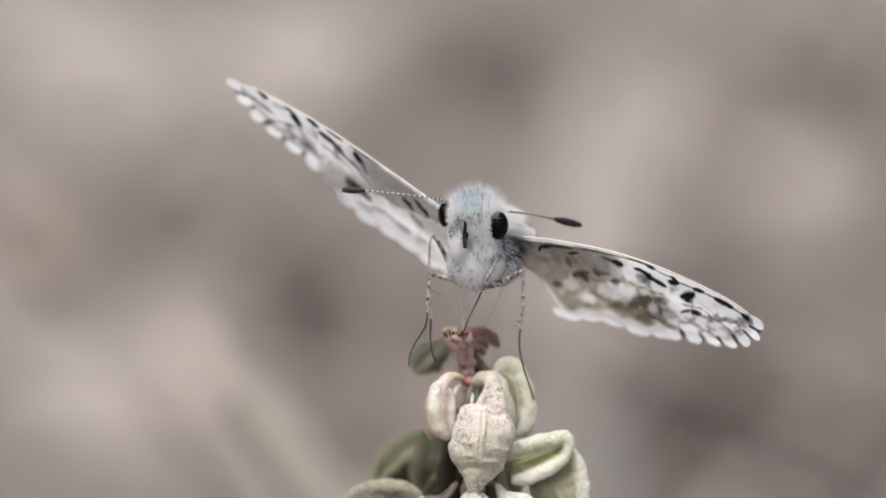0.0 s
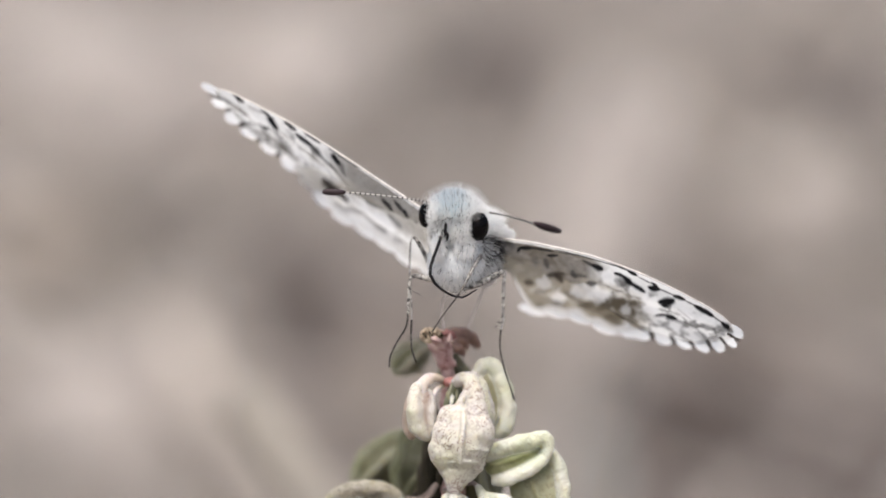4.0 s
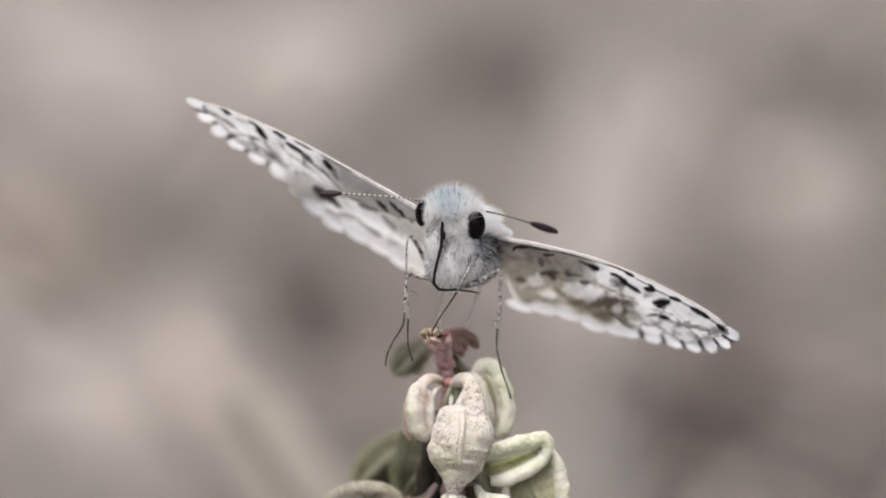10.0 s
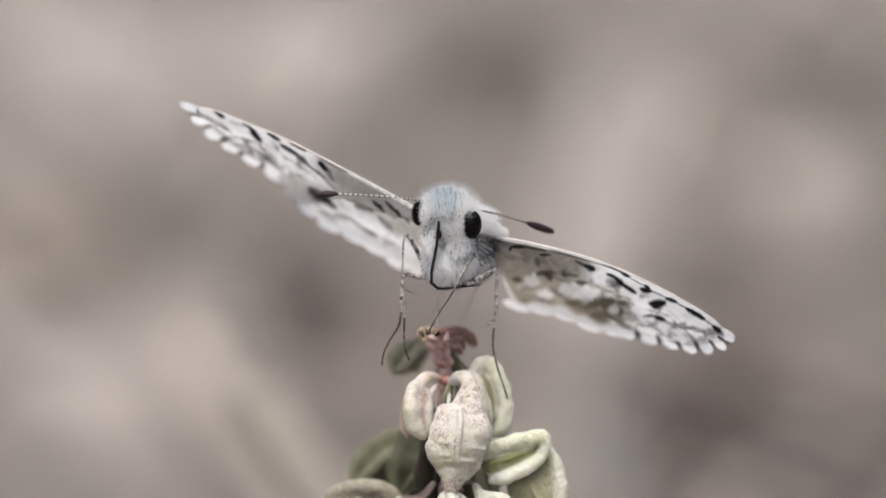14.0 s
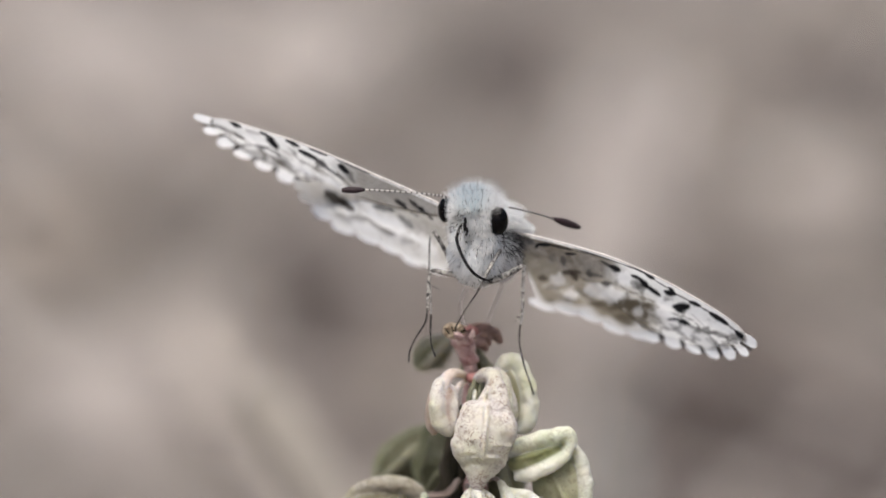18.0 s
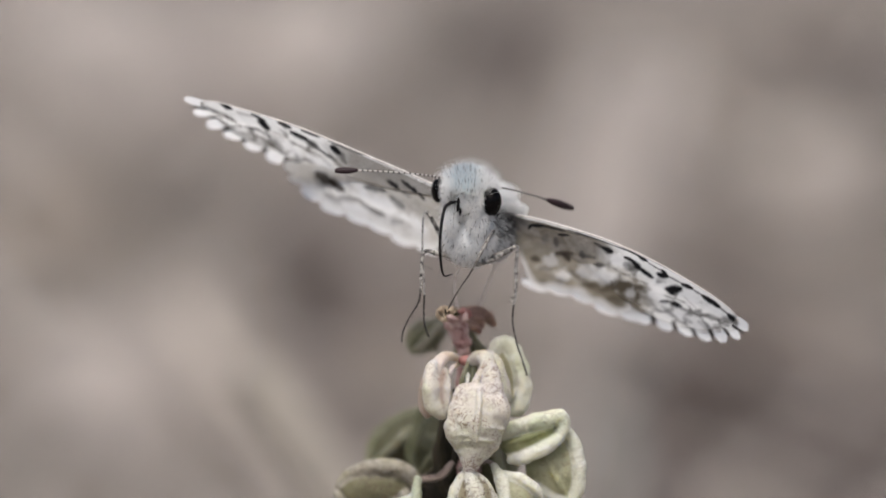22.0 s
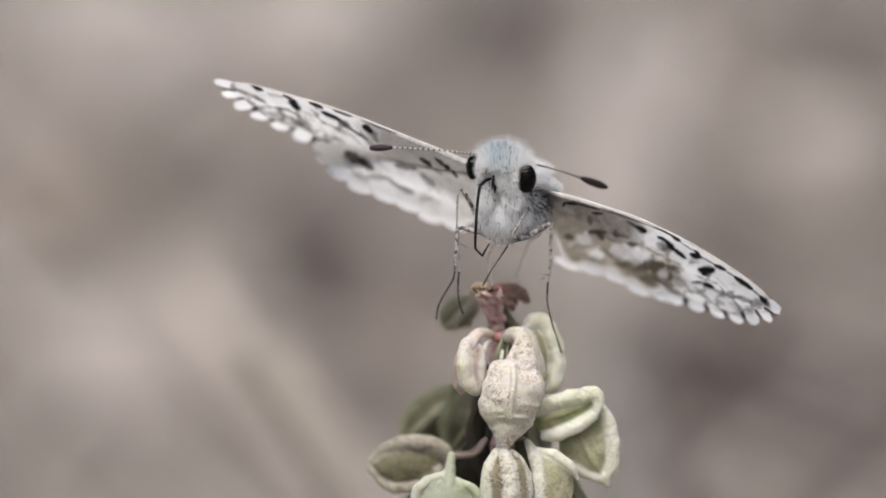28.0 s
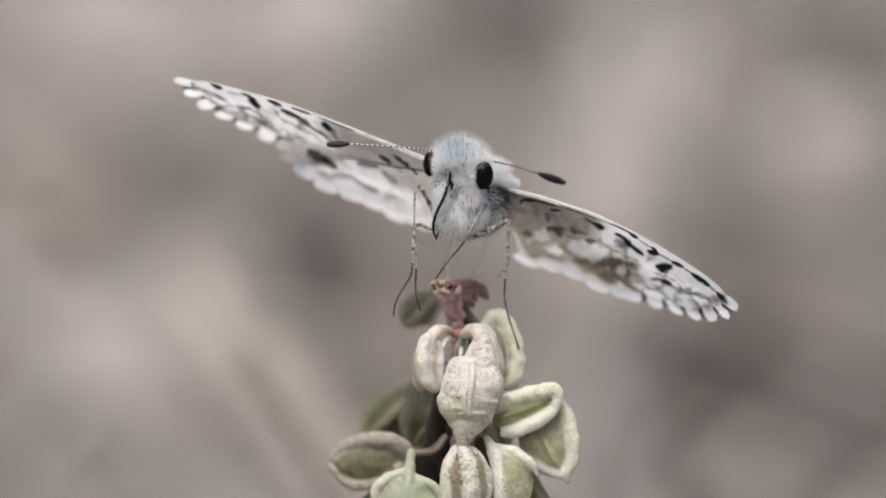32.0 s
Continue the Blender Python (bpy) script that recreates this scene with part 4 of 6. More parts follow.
LEFT_LIGHTS = [(5.87, 0.51, 6.25, 0.60, 0.24, 0.9), (8.15, 1.36, 8.84, 2.37, 0.30, 0.85), (9.90, 0.16, 10.51, 0.76, 0.30, 0.9), (11.12, 0.33, 11.73, -0.01, 0.18, 0.85), (9.52, 3.45, 10.55, 2.88, 0.12, 0.5), (7.31, 3.70, 7.47, 3.71, 0.21, 0.4)]
LEFT_HIND_LIGHTS = [(2.92, 4.17, 3.25, 4.04, 0.24, 0.45), (3.78, 5.40, 4.18, 5.21, 0.27, 0.6), (4.58, 3.66, 6.34, 2.84, 0.24, 0.5), (5.51, 3.74, 6.24, 2.99, 0.22, 0.4)]
RIGHT_CHECKS = [(12.80, -0.46, 12.72, -0.26, 0.12, 1), (12.72, -0.20, 12.19, 0.42, 0.06, 0.7), (11.58, -0.98, 11.12, -0.75, 0.12, 1), (9.98, -0.77, 9.43, -0.42, 0.09, 1), (9.68, -0.06, 9.30, 0.41, 0.18, 1),
                (10.67, 1.60, 9.98, 1.52, 0.08, 1), (9.98, 1.52, 9.45, 2.29, 0.06, 0.9), (8.53, -0.80, 8.00, -0.69, 0.14, 1), (8.03, 0.09, 7.16, 0.28, 0.09, 1), (7.33, -0.77, 6.40, -0.77, 0.08, 0.9),
                (7.09, 0.36, 6.55, 0.92, 0.11, 0.8), (6.55, 0.98, 5.71, 1.58, 0.06, 0.85), (5.87, -0.60, 4.06, -0.42, 0.05, 0.85), (5.79, 0.19, 5.41, 0.37, 0.15, 1)]
RIGHT_BASE_CHECKS = [(2.82, 1.60, 2.51, 1.71, 0.10, 0.9), (2.51, 1.71, 2.29, 2.12, 0.12, 0.95), (2.00, 1.05, 1.50, 1.55, 0.08, 0.9), (1.50, 1.55, 1.30, 1.80, 0.11, 1)]
RIGHT_GREYS = [(11.58, 0.92, 11.26, 0.72, 0.14, 0.6), (9.37, 2.55, 8.99, 3.29, 0.14, 0.65), (9.16, 3.75, 8.84, 4.79, 0.12, 0.4), (5.49, 0.42, 5.18, 1.16, 0.17, 0.7), (8.15, 3.68, 8.21, 5.46, 0.18, 0.65),
               (12.34, 0.09, 11.90, 0.40, 0.09, 0.35), (12.06, 2.29, 11.35, 2.95, 0.06, 0.3), (11.35, 3.15, 10.51, 3.49, 0.06, 0.3), (10.06, 2.72, 9.30, 3.23, 0.07, 0.3), (6.70, 2.18, 6.15, 2.89, 0.09, 0.35), (8.11, 5.50, 7.10, 4.22, 0.09, 0.35)]
RIGHT_SHADES = [(12.19, 0.34, 11.14, 0.89, 0.11, 0.5), (11.35, 2.95, 9.83, 2.88, 0.12, 0.5), (9.90, 3.05, 9.16, 3.75, 0.15, 0.65), (8.99, 5.01, 7.92, 5.12, 0.18, 0.6), (7.58, 1.79, 6.86, 2.35, 0.14, 0.45), (5.96, 1.27, 5.26, 2.58, 0.17, 0.6), (7.62, 5.10, 5.94, 3.62, 0.15, 0.5), (10.82, -0.40, 10.06, -0.46, 0.08, 0.35), (12.65, 0.91, 12.11, 2.17, 0.09, 0.45), (11.98, 2.42, 11.52, 3.10, 0.09, 0.45), (10.71, 3.64, 10.06, 4.56, 0.11, 0.45), (9.30, 0.96, 8.39, 1.01, 0.08, 0.35)]
RIGHT_HIND_CHECKS = [(1.52, 1.20, 1.32, 1.44, 0.11, 1), (1.32, 1.44, 1.12, 2.26, 0.07, 0.9), (4.51, 3.12, 3.38, 2.77, 0.11, 0.75), (2.34, 2.27, 1.92, 2.37, 0.09, 0.4), (3.12, 3.51, 2.57, 3.96, 0.12, 0.55)]
RIGHT_BROWNS = [(7.17, 3.29, 6.37, 3.65, 0.20, 0.9), (6.51, 3.62, 5.91, 3.99, 0.18, 0.9), (7.04, 5.72, 6.44, 6.02, 0.15, 0.45), (6.37, 5.50, 5.24, 4.71, 0.12, 0.55), (5.24, 4.84, 4.71, 5.72, 0.12, 0.6),
                (4.71, 5.84, 3.98, 5.87, 0.11, 0.65), (3.57, 6.39, 2.98, 6.08, 0.12, 0.4), (7.30, 3.85, 7.10, 5.51, 0.15, 0.35)]
RIGHT_LIGHTS = [(8.61, 2.54, 8.04, 3.15, 0.30, 0.8), (7.39, 2.79, 6.17, 3.07, 0.24, 0.8), (10.74, 0.56, 9.98, 0.50, 0.24, 0.8)]
RIGHT_HIND_LIGHTS = [(6.31, 4.77, 5.84, 4.65, 0.24, 0.6), (4.78, 4.38, 3.12, 4.56, 0.27, 0.9), (2.59, 5.23, 1.79, 6.13, 0.30, 0.7), (7.20, 6.30, 5.04, 6.06, 0.18, 0.8)]
INK, GREY_INK, BROWN_INK, OLIVE_INK, PALE_INK = (0.009, 0.009, 0.010), (0.06, 0.057, 0.053), (0.036, 0.027, 0.02), (0.095, 0.078, 0.053), (0.96, 0.955, 0.94)
# strokes, colour and how ragged: by side and whether the hind wing
PATTERN = {(1, False): ((LEFT_FORE_OLIVES + LEFT_OLIVES, OLIVE_INK, 0.7), (LEFT_HIND_LIGHTS, PALE_INK, 1.0), (LEFT_BROWNS, BROWN_INK, 0.4), (LEFT_LIGHTS, PALE_INK, 0.8), (LEFT_GREYS, GREY_INK, 0.5), (LEFT_CHECKS + LEFT_TIP_CHECKS, INK, 0.35)),
           (1, True): ((LEFT_OLIVES + LEFT_FORE_OLIVES, OLIVE_INK, 0.7), (LEFT_HIND_LIGHTS, PALE_INK, 1.0), (LEFT_BROWNS, BROWN_INK, 0.4)),
           (-1, False): ((RIGHT_LIGHTS, PALE_INK, 0.8), (RIGHT_SHADES, OLIVE_INK, 0.6), (RIGHT_GREYS, GREY_INK, 0.6), (RIGHT_CHECKS + RIGHT_BASE_CHECKS, INK, 0.35)),
           (-1, True): ((RIGHT_HIND_LIGHTS, PALE_INK, 1.0), (RIGHT_BROWNS, BROWN_INK, 0.6), (RIGHT_HIND_CHECKS, INK, 0.8))}


FORE_LEADS = {1: ((0, 0.0), (2, -0.7), (5, -1.35), (8, -1.5), (11, -1.35), (12.2, -1.05), (12.8, -0.4)), -1: ((0, 0.1), (2, -0.3), (5, -0.85), (7, -1.25), (8, -1.4), (11, -1.35), (12.2, -1.05), (12.8, -0.4))}
FORE_TRAIL = ((0, 1.6), (2, 2.3), (5, 3.3), (7.0, 4.8), (8.1, 5.6), (8.9, 5.4), (10.1, 4.6), (11.2, 3.6), (12.1, 2.3), (12.6, 1.1), (12.8, 0.3))
HIND_LEADS = {1: ((0, 1.54), (2, 2.24), (5, 3.22), (6.7, 4.45), (7.7, 4.85), (8.3, 5.0)), -1: ((0, 1.2), (2, 1.85), (5, 2.4), (6.7, 2.0), (7.7, 2.1), (8.3, 2.8))}
HIND_TRAILS = {1: ((3.0, 7.9), (3.5, 7.6), (4.2, 7.1), (5.0, 6.8), (5.8, 6.9), (6.7, 7.0), (7.5, 6.6), (8.0, 6.0), (8.3, 5.2)), -1: ((3.0, 8.5), (3.5, 8.2), (4.2, 7.6), (5.0, 7.1), (5.8, 7.0), (6.7, 6.9), (7.5, 6.3), (8.0, 5.5), (8.3, 4.5))}


def cells(s, c, seed):
    """How far a point lies from the nearest border of the cells between the veins."""
    s, c = s + 0.25 * fbm(s, c, 1.1, seed), c + 0.4 * fbm(c, s, 0.8, seed + 3)
    u, v = (s + 0.10 * c) / 1.05, c / 1.75
    iu, iv = np.floor(u), np.floor(v)
    first, second = np.full(s.shape, 9.0), np.full(s.shape, 9.0)
    for du in (-1, 0, 1):
        for dv in (-1, 0, 1):
            a, b = iu + du, iv + dv
            ra = np.mod(np.sin(a * 12.9898 + b * 78.233 + seed) * 43758.5453, 1.0)
            rb = np.mod(np.sin(a * 39.346 + b * 11.135 + seed) * 24634.6345, 1.0)
            d = np.hypot(a + 0.5 + 0.6 * (ra - 0.5) + 0.5 * np.mod(b, 2) - 0.25 - u, b + 0.5 + 0.5 * (rb - 0.5) - v)
            second = np.minimum(second, np.maximum(first, d))
            first = np.minimum(first, d)
    return second - first


def stroke(s, c, row, wob, broad):
    """How much a stroke covers: 1 inside, 0 outside, with a ragged edge."""
    s0, c0, s1, c1, half, dark = row
    squash = 0.38
    ds, dc = s1 - s0, (c1 - c0) * squash
    k = np.clip(((s - s0) * ds + (c - c0) * squash * dc) / max(1e-6, ds * ds + dc * dc), 0, 1)
    d = np.hypot(s - s0 - k * ds, (c - c0) * squash - k * dc)
    half = broad * half * (0.70 + 0.60 * np.sin(np.pi * k))
    return (1 - smoothstep(0.40, 1.25, d / half + wob)) * dark


def lit_pigment(s, c, hind, lead, trail, seed, side):
    """Colour of the scales at span s and chord c, with each side's light and shade mixed in."""
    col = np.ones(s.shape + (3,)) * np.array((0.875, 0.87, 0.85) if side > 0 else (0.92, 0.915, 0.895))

    def lay(k, ink):
        k = np.clip(k, 0, 1)[..., None]
        col[:] = col * (1 - k) + np.array(ink) * k

    wob = fbm(s * 1.6, c * 0.6, 1.7, seed) * 0.36 + fbm(s, c * 0.5, 5.0, seed + 4) * 0.22
    soft = fbm(s, c * 0.6, 0.9, seed + 1)
    if hind:
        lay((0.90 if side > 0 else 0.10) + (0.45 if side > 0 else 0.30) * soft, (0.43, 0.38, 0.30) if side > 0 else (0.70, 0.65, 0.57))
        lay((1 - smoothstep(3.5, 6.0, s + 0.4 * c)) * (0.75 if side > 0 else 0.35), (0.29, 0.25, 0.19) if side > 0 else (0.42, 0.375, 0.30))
        net = 1 - smoothstep(0.05, 0.30, cells(s, c * 0.9, 9.0) + 0.3 * wob)
        lay((0.30 if side > 0 else 0.18) * net * smoothstep(2.2, 3.4, c), (0.22, 0.19, 0.14))
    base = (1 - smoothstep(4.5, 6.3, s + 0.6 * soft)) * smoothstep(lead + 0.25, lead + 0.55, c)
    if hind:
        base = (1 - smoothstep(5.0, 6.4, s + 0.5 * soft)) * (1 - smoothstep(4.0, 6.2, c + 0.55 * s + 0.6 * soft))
    # Grey base scales; left wing's shade and right wing's light are mixed in.
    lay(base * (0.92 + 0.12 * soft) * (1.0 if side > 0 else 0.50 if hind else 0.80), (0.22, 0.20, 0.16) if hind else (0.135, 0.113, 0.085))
    lay(0.4 * smoothstep(0.1, 0.5, fbm(s, c * 0.5, 1.6, 5.0)) * base, (0.36, 0.335, 0.30))
    if not hind:
        veil = smoothstep(0.3, 2.0, c) * smoothstep(4.2, 5.4, s) * (1 - smoothstep(8.0, 9.4, s))
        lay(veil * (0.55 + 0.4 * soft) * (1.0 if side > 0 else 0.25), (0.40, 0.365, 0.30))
        net = 1 - smoothstep(0.05, 0.26, cells(s, c, 4.0) + 0.25 * wob)
        lay((0.75 if side > 0 else 0.85) * net * smoothstep(4.6 if side > 0 else 5.8, 6.4 if side > 0 else 7.2, s) * smoothstep(-0.2, 0.8, c), (0.12, 0.113, 0.10))
    inner = (1 - smoothstep(7.6, 9.0, s)) * smoothstep(0.8, 2.0, c)
    lay((0.40 if side > 0 else 0.22) * inner * smoothstep(0.0, 0.35, fbm(s * 1.3, c * 0.7, 2.0, 17.0)), (0.30, 0.26, 0.195))
    if not hind:
        flecks = smoothstep(0.30, 0.42, fbm(s * 2.0, c * 1.4, 7.0, 8.0))
        lay(0.9 * flecks * (1 - smoothstep(lead + 0.5, lead + 0.9, c)) * (1 - smoothstep(3.5, 6.0, s)), (0.03, 0.03, 0.03))
        lay(0.35 * flecks * base, (0.05, 0.047, 0.04))
    for rows, ink, rag in PATTERN[(side, hind)]:
        for row in rows:
            lay(stroke(s, c, row, 1.7 * wob * rag, 0.86 if side > 0 and ink == INK else 1.3), ink)
    if hind:
        lay(0.9 * np.maximum(smoothstep(trail - 0.9, trail - 0.35, c), smoothstep(7.3, 7.8, s)) * smoothstep(1.4 if side > 0 else 0.5, 2.0 if side > 0 else 1.2, s), (0.86, 0.84, 0.81) if side > 0 else (0.92, 0.91, 0.88))
    return np.clip(col, 0, 1)


def wing_sheet(side, lead, trail, hind, arch, twist, lift):
    """A wing in millimetres: x along the span, y its upper side, z forward. side: +1 or -1 across."""
    ns, nc = (270, 150) if not hind else (190, 170)
    s1 = np.linspace(-1.6, trail[-1][0], ns)
    s, k = np.meshgrid(s1, np.linspace(0, 1, nc), indexing="ij")
    a, b = spline(lead, s), spline(trail, s)
    if hind:
        b = b + 0.16 * np.sin(2 * np.pi * s / 1.35) * smoothstep(2.0, 3.0, s)
    c = a + (b - a) * k
    n = height(s, c, hind, arch, twist, lift)
    col = lit_pigment(s, c, hind, a, b, 3.0, side)
    verts = np.stack([s * side, n, -c], -1).reshape(-1, 3)
    faces = []
    for i in range(ns - 1):
        for j in range(nc - 1):
            p = i * nc + j
            q = (p, p + 1, p + nc + 1, p + nc)
            faces.append(q if side > 0 else q[::-1])
    me = mesh_of("wing", verts, faces, True, MM)
    at = me.attributes.new("scales", "FLOAT_COLOR", "POINT")
    rgba = np.concatenate([col.reshape(-1, 3), np.ones((len(verts), 1))], 1)
    at.data.foreach_set("color", rgba.ravel())
    me.materials.append(WING)
    return me


def height(s, c, hind, arch, twist, lift):
    """How far the sheet rises above its plane."""
    n = arch * np.sin(np.pi * np.clip(s, 0, 13.3) / 13.3) + twist * (c + 1.5) * smoothstep(3, 10, s)
    n = n + 0.05 * np.sin(c * 2.2 + s * 0.3) * smoothstep(0.5, 3, s)
    if hind:
        n = n - lift
    return n


def margin(lead, trail, hind, start):
    """The outer margin of a wing as a line, with its run."""
    end = trail[-1][0]
    path = [(x, float(spline(trail, np.array([x]))[0])) for x in np.linspace(start, end, 260)]
    top = lead[-1][1] + 0.2 if hind else -0.4
    if path[-1][1] - top > 0.5:
        path += [(end, y) for y in np.linspace(path[-1][1], top, 14)[1:]]
    run = np.concatenate([[0], np.cumsum([math.dist(p, q) for p, q in zip(path, path[1:])])])
    return np.array(path), run


def fringe_lobe(side, path, run, pos, half, reach, shape, rng):
    """One lobe of the fringe: a fan of scales, each a thin blade, that grow out of the margin."""
    verts, faces = [], []
    blades = 11
    a = np.array([np.interp(pos - 0.15, run, path[:, k]) for k in (0, 1)])
    b = np.array([np.interp(pos + 0.15, run, path[:, k]) for k in (0, 1)])
    along = (b - a) / max(1e-6, np.linalg.norm(b - a))
    out = np.array((-along[1], along[0]))
    if out[0] + out[1] < 0:
        out = -out
    if not shape[0] and out[1] > 0.3:
        out = out * 0.6 + np.array((0.0, 0.45))
        out = out / np.linalg.norm(out)
    mid = np.array([np.interp(min(pos, run[-1]), run, path[:, k]) for k in (0, 1)])
    grid = []
    for i in range(blades + 1):
        u = 2 * i / blades - 1
        row = []
        long = reach * math.sqrt(1 - 0.85 * abs(u) ** 2.8) * rng.uniform(0.94, 1.06)
        for j in range(5):
            v = j / 4
            wide = half * (0.80 + 0.32 * v - 0.22 * v ** 4)
            q = mid + along * u * wide + out * (-0.25 + v * (long + 0.25))
            n = float(height(np.array(q[0]), np.array(q[1]), *shape)) - 0.03 - 0.05 * (1 - u * u) * v
            row.append(len(verts))
            verts.append((q[0] * side, n, -q[1]))
        grid.append(row)
    for i in range(blades):
        for j in range(4):
            faces.append((grid[i][j], grid[i + 1][j], grid[i + 1][j + 1], grid[i][j + 1]))
    for i in range(blades):
        p, q = Vector(verts[grid[i][4]]), Vector(verts[grid[i + 1][4]])
        d = (p + q) / 2 + Vector((out[0] * side, 0, -out[1])) * rng.uniform(0.06, 0.16)
        verts.append(tuple(d))
        faces.append((grid[i][4], grid[i + 1][4], len(verts) - 1))
    return mesh_of("fringe_lobe", verts, faces, True, MM)


def fringe(wing, side, lead, trail, hind, shape, start, step):
    """White lobes along the margin, with a dark check in each gap of the fore wing's fringe."""
    rng = random.Random(11 + hind)
    path, run = margin(lead, trail, hind, start)
    pos = step * 0.5
    while pos < run[-1] + 0.2:
        tip = not hind and pos > run[-1] - step * 0.8
        grow = 1.15 if pos < step else 0.72 if tip else 1.0
        part("fringe_lobe", fringe_lobe(side, path, run, pos, (0.52 if hind else 0.46 if grow > 0.9 else 0.62) * step * grow, ((0.48 if side > 0 else 0.62) if hind else (0.74 if side > 0 else 1.2) if not tip else 0.65 if side > 0 else 1.05) * grow, shape, rng), FRINGE, wing)
        if not hind and pos + step < run[-1] + 0.3:
            part("fringe_check", fringe_lobe(side, path, run, pos + step / 2, 0.15 * step, 0.42, shape, rng), FRINGE_DARK, wing)
        pos += step


def wing_pair(side, hinge, span, arch, twist, back, droop, inner):
    """Fore and hind wing of one side on one hinge; span: where the tip of the fore wing lies from the hinge."""
    x = Vector(span).normalized() * side
    z = (FORE - x * FORE.dot(x)).normalized()
    y = z.cross(x)
    base = Matrix((x, y, z)).transposed().to_4x4()
    rest = Matrix.Translation(Vector(hinge) * MM) @ base
    behind = base @ Matrix.Rotation(radians(back) * side, 4, "Y") @ Matrix.Rotation(radians(droop), 4, "X")
    fore = part("forewing", wing_sheet(side, FORE_LEADS[side], FORE_TRAIL, False, arch, twist, 0.0), WING, butterfly,
                "translucent white forewing with black checks", rest)
    fringe(fore, side, FORE_LEADS[side], FORE_TRAIL, False, (False, arch, twist, 0.0), 7.8, 1.3)
    costa = [Vector((s * side, float(height(np.array(s), np.array(float(spline(FORE_LEADS[side], np.array([s]))[0])), False, arch, twist, 0.0)),
                     -float(spline(FORE_LEADS[side], np.array([s]))[0]))) * MM for s in np.linspace(0.0, 12.7, 40)]
    part("costal_vein", mesh_of("costal_vein", *tube(costa, [0.00006, 0.00005, 0.00003], 8)), COSTA, fore, "pale thickened leading edge")
    hind = part("hindwing", wing_sheet(side, HIND_LEADS[side], inner + HIND_TRAILS[side], True, arch, 0.0, 0.02), WING, butterfly,
                "white hindwing with olive brown bands", Matrix.Translation(Vector(hinge) * MM) @ behind)
    fringe(hind, side, HIND_LEADS[side], inner + HIND_TRAILS[side], True, (True, arch, 0.0, 0.02), inner[-1][0], 1.35)
    return fore, hind, Vector(hinge), base, behind


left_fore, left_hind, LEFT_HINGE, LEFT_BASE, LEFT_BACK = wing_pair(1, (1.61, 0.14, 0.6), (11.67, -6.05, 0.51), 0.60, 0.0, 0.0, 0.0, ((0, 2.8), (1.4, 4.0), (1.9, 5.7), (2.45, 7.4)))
right_fore, right_hind, RIGHT_HINGE, RIGHT_BASE, RIGHT_BACK = wing_pair(-1, (-1.64, 1.44, 0.6), (-12.73, 3.83, -2.0), 0.15, 0.13, 5.0, -0.5, ((0, 6.0), (0.6, 7.2), (1.4, 8.0)))


